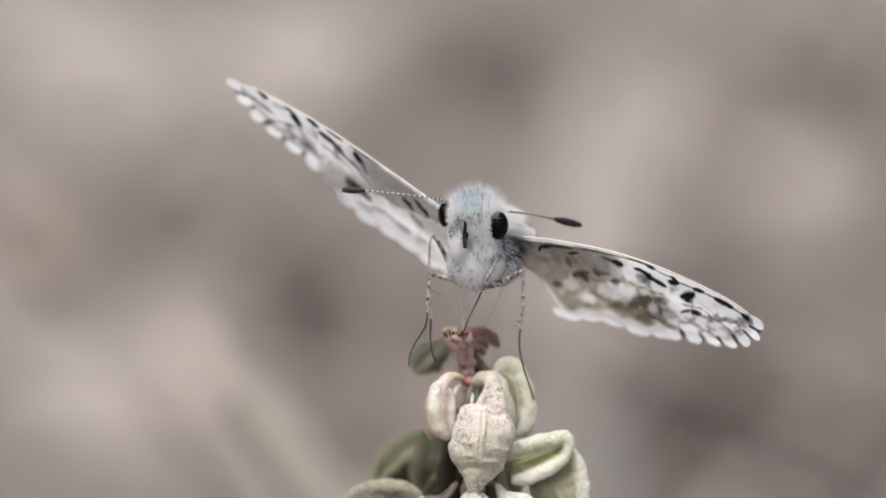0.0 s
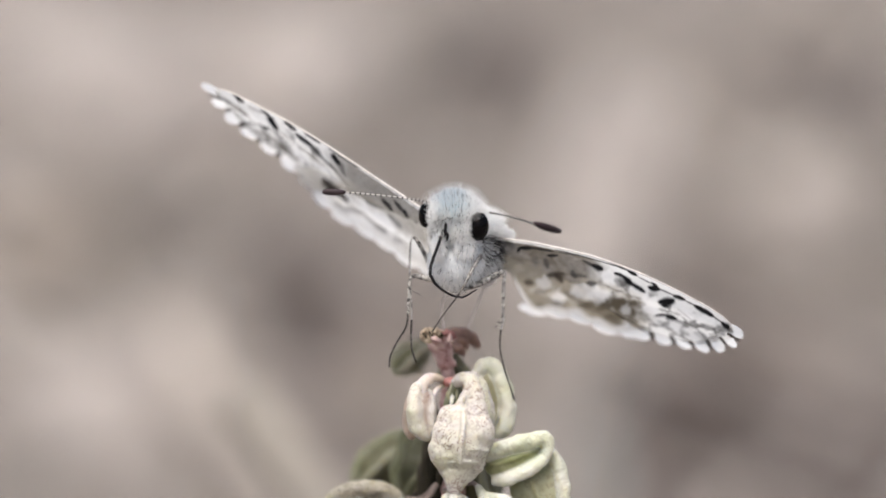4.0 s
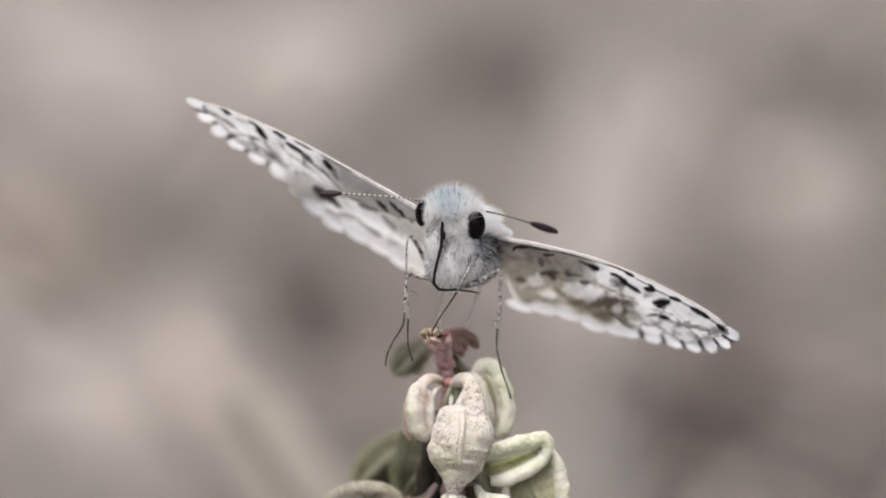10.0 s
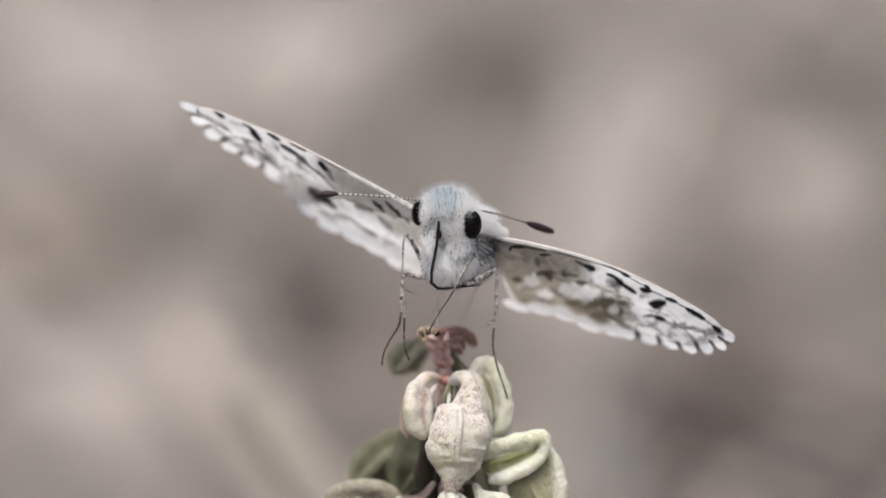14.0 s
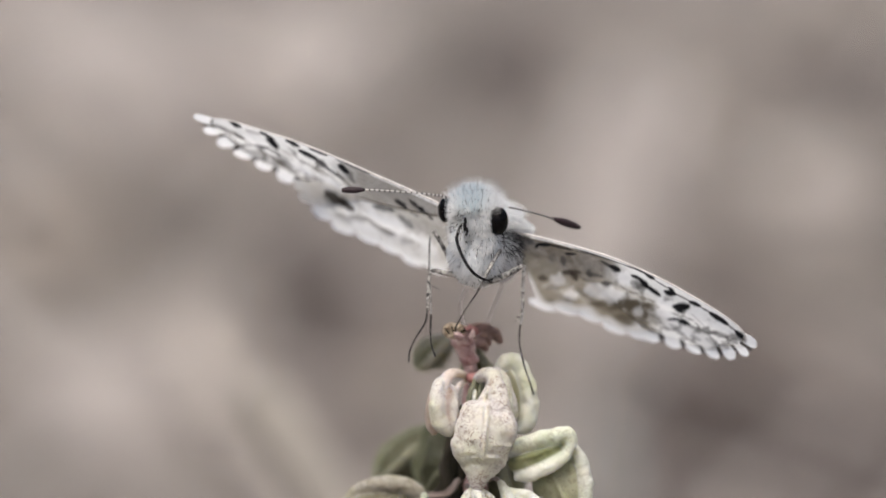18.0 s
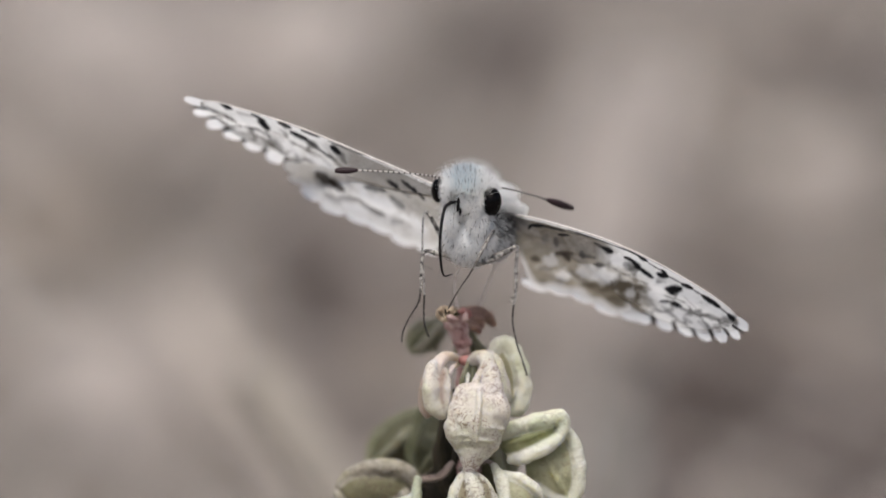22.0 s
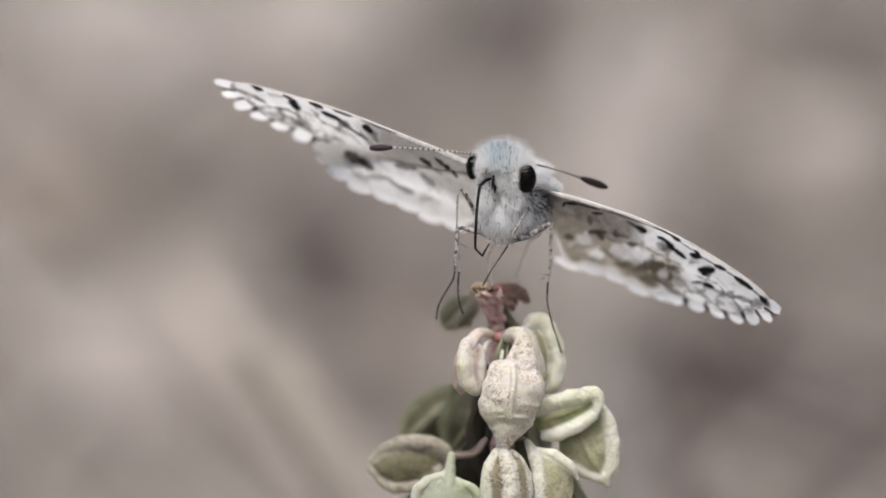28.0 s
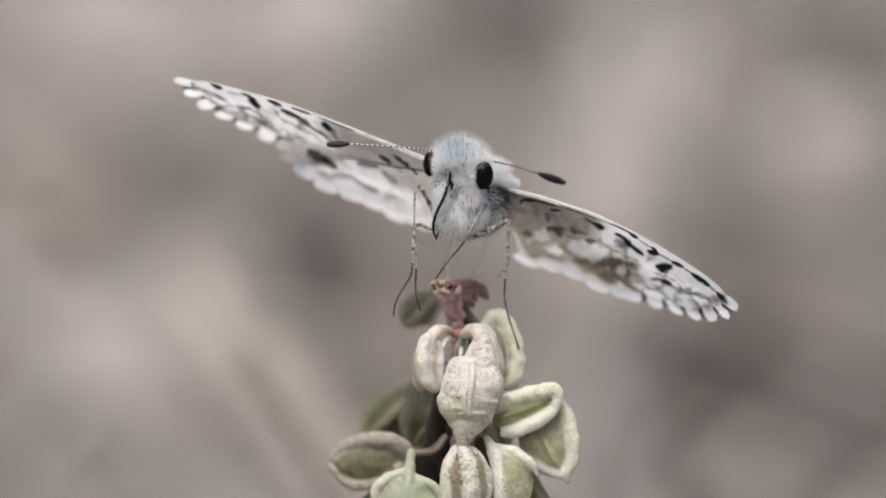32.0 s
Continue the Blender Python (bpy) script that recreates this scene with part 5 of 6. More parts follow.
def soft_parts():
    rng = random.Random(21)

    def fur(name, parent, mat, centre, radii, count, length, width, comb, keep=None, label=""):
        part(name, mesh_of(name, *hairs(rng, centre, radii, count, length, width, comb, keep), False, MM), mat, parent, label)

    hc, hr = (-0.19, 0.86, 2.0), (1.32, 1.24, 1.2)
    head = part("head", mesh_of("head", *ball(hc, hr), True, MM), SKIN, butterfly, "white furry head with a bluish crown")
    crown = lambda d: d.y > 0.0 and d.z > -0.8 and not (abs(d.x) > 0.78 and d.y < 0.5)
    front = lambda d: d.y > rng.gauss(0.25, 0.15) and d.z > -0.2 and abs(d.x + 0.15) < rng.gauss(0.36, 0.16)
    face = lambda d: d.y <= 0.35 and d.z > -0.3 and abs(d.x) < 0.72
    fur("crown_fur", head, WHITE_FUR, hc, hr, 5600, (0.26, 0.56), 0.024, (0.05, 0.25, 0.15), crown, "white crown fur")
    fur("crown_fur", head, BLUE_FUR, hc, (1.36, 1.29, 1.26), 3400, (0.24, 0.52), 0.024, (0.0, 0.3, 0.15), front, "pale bluish fur between the eyes")
    fur("crown_fluff", head, WHITE_FUR, hc, hr, 1900, (0.50, 0.96), 0.016, (0.06, 0.08, 0.0), crown, "long white crown hairs")
    fur("crown_bristles", head, DARK_FUR, hc, hr, 230, (0.50, 0.98), 0.014, (0.05, 0.30, 0.0), crown, "thin dark bristles")
    fur("crown_specks", head, DARK_FUR, hc, (1.58, 1.50, 1.46), 64, (0.14, 0.32), 0.034, (0.0, 0.6, 0.1), lambda d: crown(d) and d.z > 0.2 and abs(d.x) < 0.45, "short black scales")
    fur("face_fur", head, WHITE_FUR, hc, hr, 4200, (0.14, 0.30), 0.024, (0.0, -0.5, 0.2), face, "white face fur")
    fur("face_bristles", head, DARK_FUR, hc, (1.46, 1.40, 1.38), 110, (0.14, 0.32), 0.034, (0.0, -0.8, 0.1), lambda d: face(d) and d.z > 0.3, "short black scales")
    for x, y, rx, z in ((-0.97, -0.06, 0.44, 2.55), (0.25, -0.17, 0.64, 2.55)):
        palp = part("palp", mesh_of("palp", *ball((x, y, z), (rx * 0.9, 0.95, 0.48)), True, MM), SKIN, butterfly, "white furry palp")
        fur("palp_fur", palp, WHITE_FUR, (x, y, z), (rx * 0.92, 0.98, 0.50), 2200, (0.13, 0.28), 0.021, (0.0, -0.8, 0.2), lambda d: d.z > -0.5)
        fur("palp_bristles", palp, DARK_FUR, (x, y, z), (rx * 1.05, 1.05, 0.72), 46, (0.14, 0.34), 0.028, (0.0, -0.9, 0.1), lambda d: d.z > 0.1, "short black bristles")
    cleft = joined(ball((-0.67, 0.46, 3.36), (0.08, 0.34, 0.2), Matrix.Rotation(-0.06, 3, "Z"), 12, 14, 0.4, 2),
                   ball((-0.58, 0.11, 3.32), (0.07, 0.20, 0.12), None, 8, 10, 0.5, 7))
    fur("mouth_bristles", head, DARK_FUR, (-1.00, 0.45, 2.95), (0.34, 0.42, 0.45), 34, (0.12, 0.28), 0.030, (-0.1, -0.8, 0.1), lambda d: d.z > 0.2, "black scales round the mouth")
    part("mouth", mesh_of("mouth", *cleft, True, MM), BLACK, head, "black cleft between the palps")
    for x, y, z, r in ((0.92, 0.64, 2.72, (0.54, 0.72, 0.62)), (-1.64, 1.17, 2.15, (0.36, 0.60, 0.62))):
        part("eye", mesh_of("eye", *ball((x, y, z), r, None, 24, 32), True, MM), EYE_BLACK, butterfly, "large glossy black eye")
    fur("eye_fur", head, WHITE_FUR, (0.17, 0.61, 3.0), (0.37, 0.8, 0.45), 1100, (0.14, 0.28), 0.022, (0.35, -0.3, 0.2), lambda d: d.z > 0)
    fur("eye_fur", head, WHITE_FUR, (-1.14, 1.11, 2.75), (0.3, 0.65, 0.4), 900, (0.16, 0.30), 0.022, (-0.35, -0.1, 0.2), lambda d: d.z > 0)
    fur("brow_fur", head, WHITE_FUR, (0.80, 1.30, 2.55), (0.5, 0.3, 0.5), 500, (0.16, 0.34), 0.020, (0.5, 0.1, 0.2), lambda d: d.y > -0.2)
    fur("cheek_bristles", head, DARK_FUR, (0.62, -0.35, 2.50), (0.62, 0.80, 0.62), 80, (0.16, 0.40), 0.028, (0.1, -1.0, 0.1), lambda d: d.z > 0.0, "black scales below the eye")
    cc, cr = (-0.08, -1.02, 1.25), (1.36, 1.42, 1.50)
    chest = part("chest", mesh_of("chest", *ball(cc, cr), True, MM), SKIN, butterfly, "bluish white furry chest")
    fur("chest_fur", chest, CHEST_FUR, cc, (1.38, 1.44, 1.52), 5200, (0.12, 0.30), 0.021, (0.0, -0.6, 0.15), lambda d: d.z > -0.6)
    fur("chest_fur", chest, WHITE_FUR, cc, (1.38, 1.44, 1.52), 3600, (0.14, 0.34), 0.020, (0.0, -0.6, 0.15), lambda d: d.z > -0.3)
    fur("chest_bristles", chest, DARK_FUR, cc, (1.48, 1.54, 1.64), 120, (0.15, 0.36), 0.022, (0.0, -0.9, 0.1), lambda d: d.z > 0.0 and d.y < 0.1, "black bristles on the chest")
    fc, fr = (1.00, -1.02, 0.0), (1.05, 1.20, 1.3)
    flank = part("flank", mesh_of("flank", *ball(fc, fr), True, MM), SKIN, butterfly, "bluish white flank below the wing base")
    fur("flank_fur", flank, FLANK_FUR, fc, (1.07, 1.22, 1.32), 4200, (0.14, 0.34), 0.022, (0.3, -0.5, 0.1), lambda d: d.z > -0.5)
    fur("flank_bristles", flank, DARK_FUR, (1.12, -0.95, 0.55), (1.0, 1.1, 1.2), 260, (0.18, 0.46), 0.024, (0.5, -0.7, 0.1), lambda d: d.z > 0.1, "black bristles on the flank")
    tc = (0.31, 0.33, -0.8)
    thorax = part("thorax", mesh_of("thorax", *ball(tc, (1.70, 1.45, 2.5)), True, MM), SKIN, butterfly, "white furry thorax")
    fur("thorax_fur", thorax, WHITE_FUR, tc, (1.72, 1.47, 2.52), 6500, (0.22, 0.5), 0.025, (0.25, 0.1, -0.2), lambda d: d.z > -0.6)
    tuft = [(0.92, 0.80, 0.7), (1.50, 0.64, 0.7), (2.00, 0.42, 0.6), (2.40, 0.24, 0.4)]
    shoulder = part("shoulder_tuft", mesh_of("shoulder_tuft", *tube(curve_points([Vector(q) for q in tuft], 8), [0.60, 0.42, 0.20, 0.03], 18), True, MM), SKIN, butterfly, "pure white shoulder tuft")
    for q, r in zip(tuft, (0.62, 0.44, 0.22, 0.06)):
        fur("tuft_fur", shoulder, WHITE_FUR, q, (r, r, r), 1500, (0.22, 0.46), 0.024, (0.8, -0.25, 0.1))
    fur("tuft_wisps", shoulder, WHITE_FUR, (1.25, 0.78, 0.8), (0.95, 0.55, 0.5), 800, (0.30, 0.60), 0.018, (0.5, 0.35, 0.1), lambda d: d.y > 0.1)
    wc = (1.14, -0.56, 0.7)
    axil = part("axil", mesh_of("axil", *ball(wc, (0.42, 0.36, 0.4)), True, MM), SKIN, butterfly, "white tuft at the wing base")
    fur("axil_fur", axil, CHEST_FUR, wc, (0.43, 0.37, 0.42), 1500, (0.2, 0.42), 0.022, (0.5, -0.5, 0.1))
    fur("axil_bristles", axil, DARK_FUR, (1.36, -0.42, 1.1), (0.72, 0.50, 0.58), 340, (0.28, 0.66), 0.026, (0.8, -0.5, 0.1), lambda d: d.z > -0.2, "black bristles at the wing base")
    belly = [(0.22, 0.00, -2.5), (0.14, -0.14, -6.0), (0.03, -0.42, -10.0), (-0.03, -0.61, -12.5)]
    part("abdomen", mesh_of("abdomen", *tube(curve_points(belly, 8), [1.1, 1.2, 1.0, 0.35], 20), True, MM), SKIN, butterfly, "pale slender abdomen")


soft_parts()


def antenna(knots, club_a, club_b, thick):
    """A beaded pale stalk with a dark club."""
    pts = curve_points(knots, 12)
    stalk = part("antenna", mesh_of("antenna", *tube(pts, [0.038, 0.031, 0.036], 8), True, MM), STALK_GREY, butterfly, "pale beaded antenna")
    rings = []
    for k in range(2, len(pts) - 1):
        if k % 2 == 0:
            p, q = pts[k], pts[k + 1]
            way = (q - p).normalized() * 0.033
            rings.append(tube([p - way, p + way], [0.052, 0.052], 8))
    part("antenna_rings", mesh_of("antenna_rings", *joined(*rings), True, MM), BLACK, stalk, "black rings")
    a, b = Vector(club_a), Vector(club_b)
    line = [a.lerp(b, t) for t in np.linspace(0, 1, 12)]
    part("club", mesh_of("club", *tube(line, [0.07, thick * 0.75, thick, thick, thick * 0.95, thick * 0.55], 12), True, MM), CLUB, stalk, "dark brown antenna club")
    return stalk


right_antenna = antenna([(-1.42, 1.78, 3.0), (-2.53, 1.94, 3.1), (-4.08, 2.06, 3.0), (-5.58, 2.14, 2.9)], (-5.56, 2.14, 2.9), (-6.69, 2.11, 2.8), 0.17)
left_antenna = antenna([(1.42, 1.31, 2.6), (2.17, 1.14, 2.2), (3.00, 0.92, 1.2), (3.69, 0.69, 0.2)], (3.67, 0.72, 0.2), (5.03, 0.25, -1.2), 0.19)


def leg(knots, radii, mat, tarsus_knots, tarsus_radii, label, spines=()):
    upper = part("leg", mesh_of("leg", *tube(curve_points(knots, 8), [0.7 * r for r in radii], 8), True, MM), mat, butterfly, label)
    if tarsus_knots:
        part("tarsus", mesh_of("tarsus", *tube(curve_points(tarsus_knots, 8), [0.85 * r for r in tarsus_radii], 7), True, MM), TARSUS, upper, "thin dark jointed tarsus")
    for a, b in spines:
        part("spur", mesh_of("spur", *tube([a, b], [0.035, 0.012], 5), True, MM), TARSUS, upper)
    return upper


leg([(-1.08, -2.00, 1.0), (-1.64, -1.92, 1.6), (-2.33, -1.83, 1.9), (-2.47, -2.78, 1.8), (-2.50, -3.61, 1.7)], [0.20, 0.18, 0.12, 0.10, 0.09], LEG,
    [(-2.50, -3.61, 1.7), (-2.61, -4.31, 1.6), (-3.03, -5.00, 1.3), (-3.36, -5.69, 1.1), (-3.44, -6.28, 1.0)], [0.07, 0.055, 0.05, 0.06], "pale speckled foreleg",
    [((-2.33, -2.50, 1.8), (-1.81, -2.78, 2.0))])
leg([(-1.53, -1.06, 0.8), (-1.89, -0.33, 1.2), (-2.22, 0.17, 1.4)], [0.15, 0.15, 0.11], LEG, None, None, "pale speckled thigh")
leg([(-2.25, 0.17, 1.4), (-2.39, -0.28, 1.4), (-2.42, -1.81, 1.3), (-2.36, -3.06, 1.2), (-2.33, -3.94, 1.1)], [0.06, 0.07, 0.07, 0.06], PALE_LEG,
    [(-2.33, -3.94, 1.1), (-2.36, -4.72, 1.0), (-2.31, -5.42, 0.9), (-2.11, -6.03, 0.8)], [0.06, 0.055, 0.05, 0.06], "thin pale middle leg")
leg([(1.08, -0.78, 2.2), (0.69, -1.39, 2.6), (0.25, -2.28, 2.8)], [0.16, 0.14, 0.09], LEG, None, None, "pale thigh with black specks")
probe = leg([(0, 0, 0), (-0.32, -0.58, -0.3), (-0.90, -1.45, -0.9), (-1.40, -2.34, -1.5)], [0.085, 0.06, 0.05, 0.055], TARSUS, None, None, "thin black foreleg that rests on the withered flower")
leg([(0.22, -2.44, 1.8), (1.19, -2.08, 1.6), (2.25, -1.53, 1.4)], [0.20, 0.25, 0.14], LEG, None, None, "pale speckled thigh")
leg([(2.25, -1.53, 1.4), (2.19, -2.50, 1.2), (2.17, -3.89, 1.0), (2.08, -4.44, 0.9)], [0.13, 0.12, 0.10, 0.07], PALE_LEG,
    [(2.08, -4.44, 0.9), (2.03, -5.28, 0.7), (2.25, -6.39, 0.4), (2.53, -7.22, 0.2), (2.75, -7.94, 0.0)], [0.065, 0.055, 0.05, 0.06], "long pale leg with a dark tarsus",
    [((2.08, -4.11, 0.9), (1.64, -4.00, 1.1)), ((2.08, -4.17, 0.9), (1.69, -4.33, 1.1))])
leg([(1.42, -1.67, -3.0), (1.14, -2.78, -4.5), (0.69, -3.89, -5.0), (0.42, -4.78, -5.2)], [0.08, 0.07, 0.055, 0.04], COSTA, None, None, "pale hind leg in soft focus")
leg([(-0.33, -2.22, -3.0), (-0.81, -3.19, -4.5), (-0.75, -4.17, -5.0), (-0.64, -4.86, -5.0)], [0.07, 0.055, 0.045, 0.04], COSTA, None, None, "thin pale hind leg in soft focus")

# the tongue: short stiff pieces on one another
LINKS = 14
REACH = (0.95, 2.1, 2.1, 1.7)
PIECE = sum(REACH) / LINKS
MOUTH = Vector((-0.69, 0.61, 2.95))
tongue = []
for k in range(LINKS):
    r0, r1 = (float(np.interp(q / LINKS, (0, 0.5, 1), (0.080, 0.074, 0.030))) for q in (k, k + 1))
    line = [Vector((0, 0, -PIECE * 1.04 * t)) for t in np.linspace(0, 1, 5)]
    tongue.append(part("tongue_piece", mesh_of("tongue_piece", *joined(tube(line, [r0, r1], 9), ball((0, 0, 0), (r0, r0, r0), None, 8, 10)), True, MM), BLACK, butterfly, "black flexible tongue"))


# ---- all that moves ----
def motions():
    # the plant sways about its root: millimetres to the side at the height of the fruits
    sway = [
        (0, -0.79), (0.5, -0.96), (1, -0.91), (1.5, -0.87), (2, -1.38), (2.5, -1.37), (3, -1.41), (3.5, -1.5),
        (5.5, -1.68), (6, -1.56), (6.5, -1.43), (7, -1.32), (7.5, -1.28), (8, -1.31), (8.5, -1.4), (9, -1.54),
        (9.5, -1.7), (10, -1.92), (10.5, -2.17), (11, -2.38), (11.5, -2.53), (12, -2.56), (12.5, -2.5), (13, -2.39),
        (13.5, -2.26), (14, -2.06), (14.5, -1.81), (16.5, -1), (17, -1.04), (17.5, -1.06), (18, -1.1), (18.5, -1.22),
        (19, -1.36), (19.5, -1.43), (20, -1.47), (20.5, -1.48), (21, -1.47), (21.5, -1.47), (22, -1.43),
        (22.5, -1.34), (23, -1.21), (23.5, -1.08), (24, -0.91), (24.5, -0.74), (25, -0.6), (25.5, -0.44),
        (27.5, -0.03), (28, -0.02), (28.5, -0.09), (29, -0.27), (29.5, -0.53), (30, -0.84), (30.5, -1.19),
        (31, -1.54), (31.5, -1.84), (32, -2.08)]
    here = plant.matrix_world.translation.copy()
    walk(plant, [(t, Matrix.Translation(here) @ Matrix.Rotation(math.atan2(x * MM, 0.300), 4, "Y")) for t, x in sway])
    # the butterfly goes with it and shifts its weight: millimetres across and up
    body = [
        (0, -0.71, -0.13), (0.5, -0.79, -0.17), (1, -0.79, -0.04), (1.5, -0.74, -0.09), (2, -1.25, -0.09),
        (2.5, -1.2, -0.17), (3, -1.2, -0.13), (3.5, -1.33, -0.13), (5.5, -1.64, -0.08), (6, -1.53, -0.02),
        (6.5, -1.41, 0.03), (7, -1.31, 0.02), (7.5, -1.26, 0), (8, -1.3, 0), (8.5, -1.39, -0), (9, -1.52, -0),
        (9.5, -1.7, -0.01), (10, -1.95, -0.04), (10.5, -2.21, -0.06), (11, -2.43, -0.05), (11.5, -2.58, -0.04),
        (12, -2.65, -0.04), (12.5, -2.61, -0.05), (13, -2.49, -0.08), (13.5, -2.38, -0.11), (14, -2.17, -0.11),
        (14.5, -1.9, -0.13), (16.5, -1.04, -0.04), (17, -1.09, -0.1), (17.5, -1.12, -0.1), (18, -1.15, -0.09),
        (18.5, -1.27, -0.06), (19, -1.43, -0), (19.5, -1.48, 0.03), (20, -1.51, -0), (20.5, -1.53, 0.01),
        (21, -1.52, 0.04), (21.5, -1.51, 0.03), (22, -1.48, 0.03), (22.5, -1.4, 0.03), (23, -1.27, 0.02),
        (23.5, -1.12, 0.02), (24, -0.95, 0.01), (24.5, -0.78, -0.01), (25, -0.62, -0.01), (25.5, -0.48, 0.04),
        (27.5, -0.03, 0.04), (28, -0.03, 0.01), (28.5, -0.12, -0), (29, -0.3, 0.01), (29.5, -0.56, 0.03),
        (30, -0.89, 0.05), (30.5, -1.25, 0.07), (31, -1.61, 0.06), (31.5, -1.91, 0.02), (32, -2.21, 0)]
    rest = butterfly.matrix_world.copy()
    walk(butterfly, [(t, rest @ Matrix.Translation(Vector((x, y, 0)) * MM)) for t, x, y in body])
    # wings: degrees about the long axis of the body, and degrees of sweep
    right_wing = [
        (0, -17, -7), (0.5, -21.5, -7), (1, -16, -6), (1.5, -15.5, -5), (2, -15.5, -6), (2.5, -19, -6),
        (3, -17.5, -6), (3.5, -15.5, -5.5), (5.5, -14.4, -5.8), (6, -13.2, -6), (6.5, -11.8, -5.8), (7, -10.8, -5.2),
        (7.5, -10.8, -5.2), (8, -11.2, -5.8), (8.5, -11.2, -6), (9, -10.9, -6), (9.5, -10.8, -6), (10, -10.4, -5.8),
        (10.5, -10, -5.5), (11, -10.2, -5.8), (11.5, -10.8, -6), (12, -10.6, -5.8), (12.5, -9.9, -5.5),
        (13, -9.6, -5.8), (13.5, -9.6, -6), (14, -9.1, -5.8), (14.5, -7.5, -5), (16.5, -5.4, -4.2), (17, -4.4, -4),
        (17.5, -4, -3.8), (18, -3.6, -3.5), (18.5, -3.5, -4), (19, -3.4, -4.2), (19.5, -3.1, -3.5), (20, -3.1, -3),
        (20.5, -3.2, -3.2), (21, -3, -3.5), (21.5, -2.6, -3), (22, -2.4, -2.2), (22.5, -2.1, -2.2), (23, -2, -2.5),
        (23.5, -1.9, -2.2), (24, -1.5, -2), (24.5, -1, -1.5), (25, -0.8, -1), (25.5, -0.6, -1), (27.5, -0.4, -0.8),
        (28, -0.2, -0.5), (28.5, -0.2, -0.5), (29, -0.4, -0.8), (29.5, -0.6, -1.2), (30, -0.8, -1.5),
        (30.5, -0.6, -1.2), (31, -0.5, -1.2), (31.5, -0.6, -2), (32, -1, -3)]
    left_wing = [
        (0, 3.5, 10), (0.5, 5, 10), (1, 5, 8), (1.5, 4, 8), (2, 3.5, 8), (2.5, 3.5, 9), (3, 3.5, 7), (3.5, 4, 4.8),
        (5.5, 5, 1.5), (6, 5.4, 0), (6.5, 5.1, 0), (7, 5, 0), (7.5, 5.1, 0), (8, 5.2, 0), (8.5, 5.1, 0), (9, 5, 0),
        (9.5, 5, 0), (10, 5, 0), (10.5, 5, 0.2), (11, 5, 0.5), (11.5, 5, 0.2), (12, 5, 0), (12.5, 5, 0),
        (13, 4.9, 0.2), (13.5, 4.6, 0.5), (14, 4.4, 0.2), (14.5, 3.5, 0.5), (16.5, 2.2, 1.2), (17, 1.8, 1.5),
        (17.5, 1.8, 1.2), (18, 1.9, 0.5), (18.5, 1.9, 0), (19, 1.6, 0), (19.5, 1.4, 0.5), (20, 1.2, 1),
        (20.5, 1.4, 0.5), (21, 1.5, 0), (21.5, 1.5, 0), (22, 1.4, 0), (22.5, 1.1, 0.2), (23, 1, 0.5), (23.5, 1, 0.2),
        (24, 0.9, 0.2), (24.5, 0.5, 1), (25, 0.2, 1.2), (25.5, 0.2, 0.5), (27.5, 0.1, 0), (28, 0, 0), (28.5, 0, 0),
        (29, 0, 0), (29.5, 0, 0), (30, -0.1, 0), (30.5, -0.4, 0), (31, -0.4, 0), (31.5, -0.1, 0), (32, 0, 0)]
    for rows, hinge, span, sheets in ((right_wing, RIGHT_HINGE, Vector((-12.73, 3.83, -2.0)), ((right_fore, RIGHT_BASE), (right_hind, RIGHT_BACK))),
                                            (left_wing, LEFT_HINGE, Vector((11.67, -6.05, 0.51)), ((left_fore, LEFT_BASE), (left_hind, LEFT_BACK)))):
        axis = span.cross(FORE).normalized()
        for sheet, base in sheets:
            # the right hind wing lifts its trailing edge as that wing rises
            fold = -0.30 if sheet is right_hind else 0.0
            walk(sheet, [(t, Matrix.Translation(hinge * MM) @ Matrix.Rotation(radians(a), 4, FORE) @ Matrix.Rotation(radians(b), 4, axis) @ base @ Matrix.Rotation(radians(fold * a), 4, "X")) for t, a, b in rows])
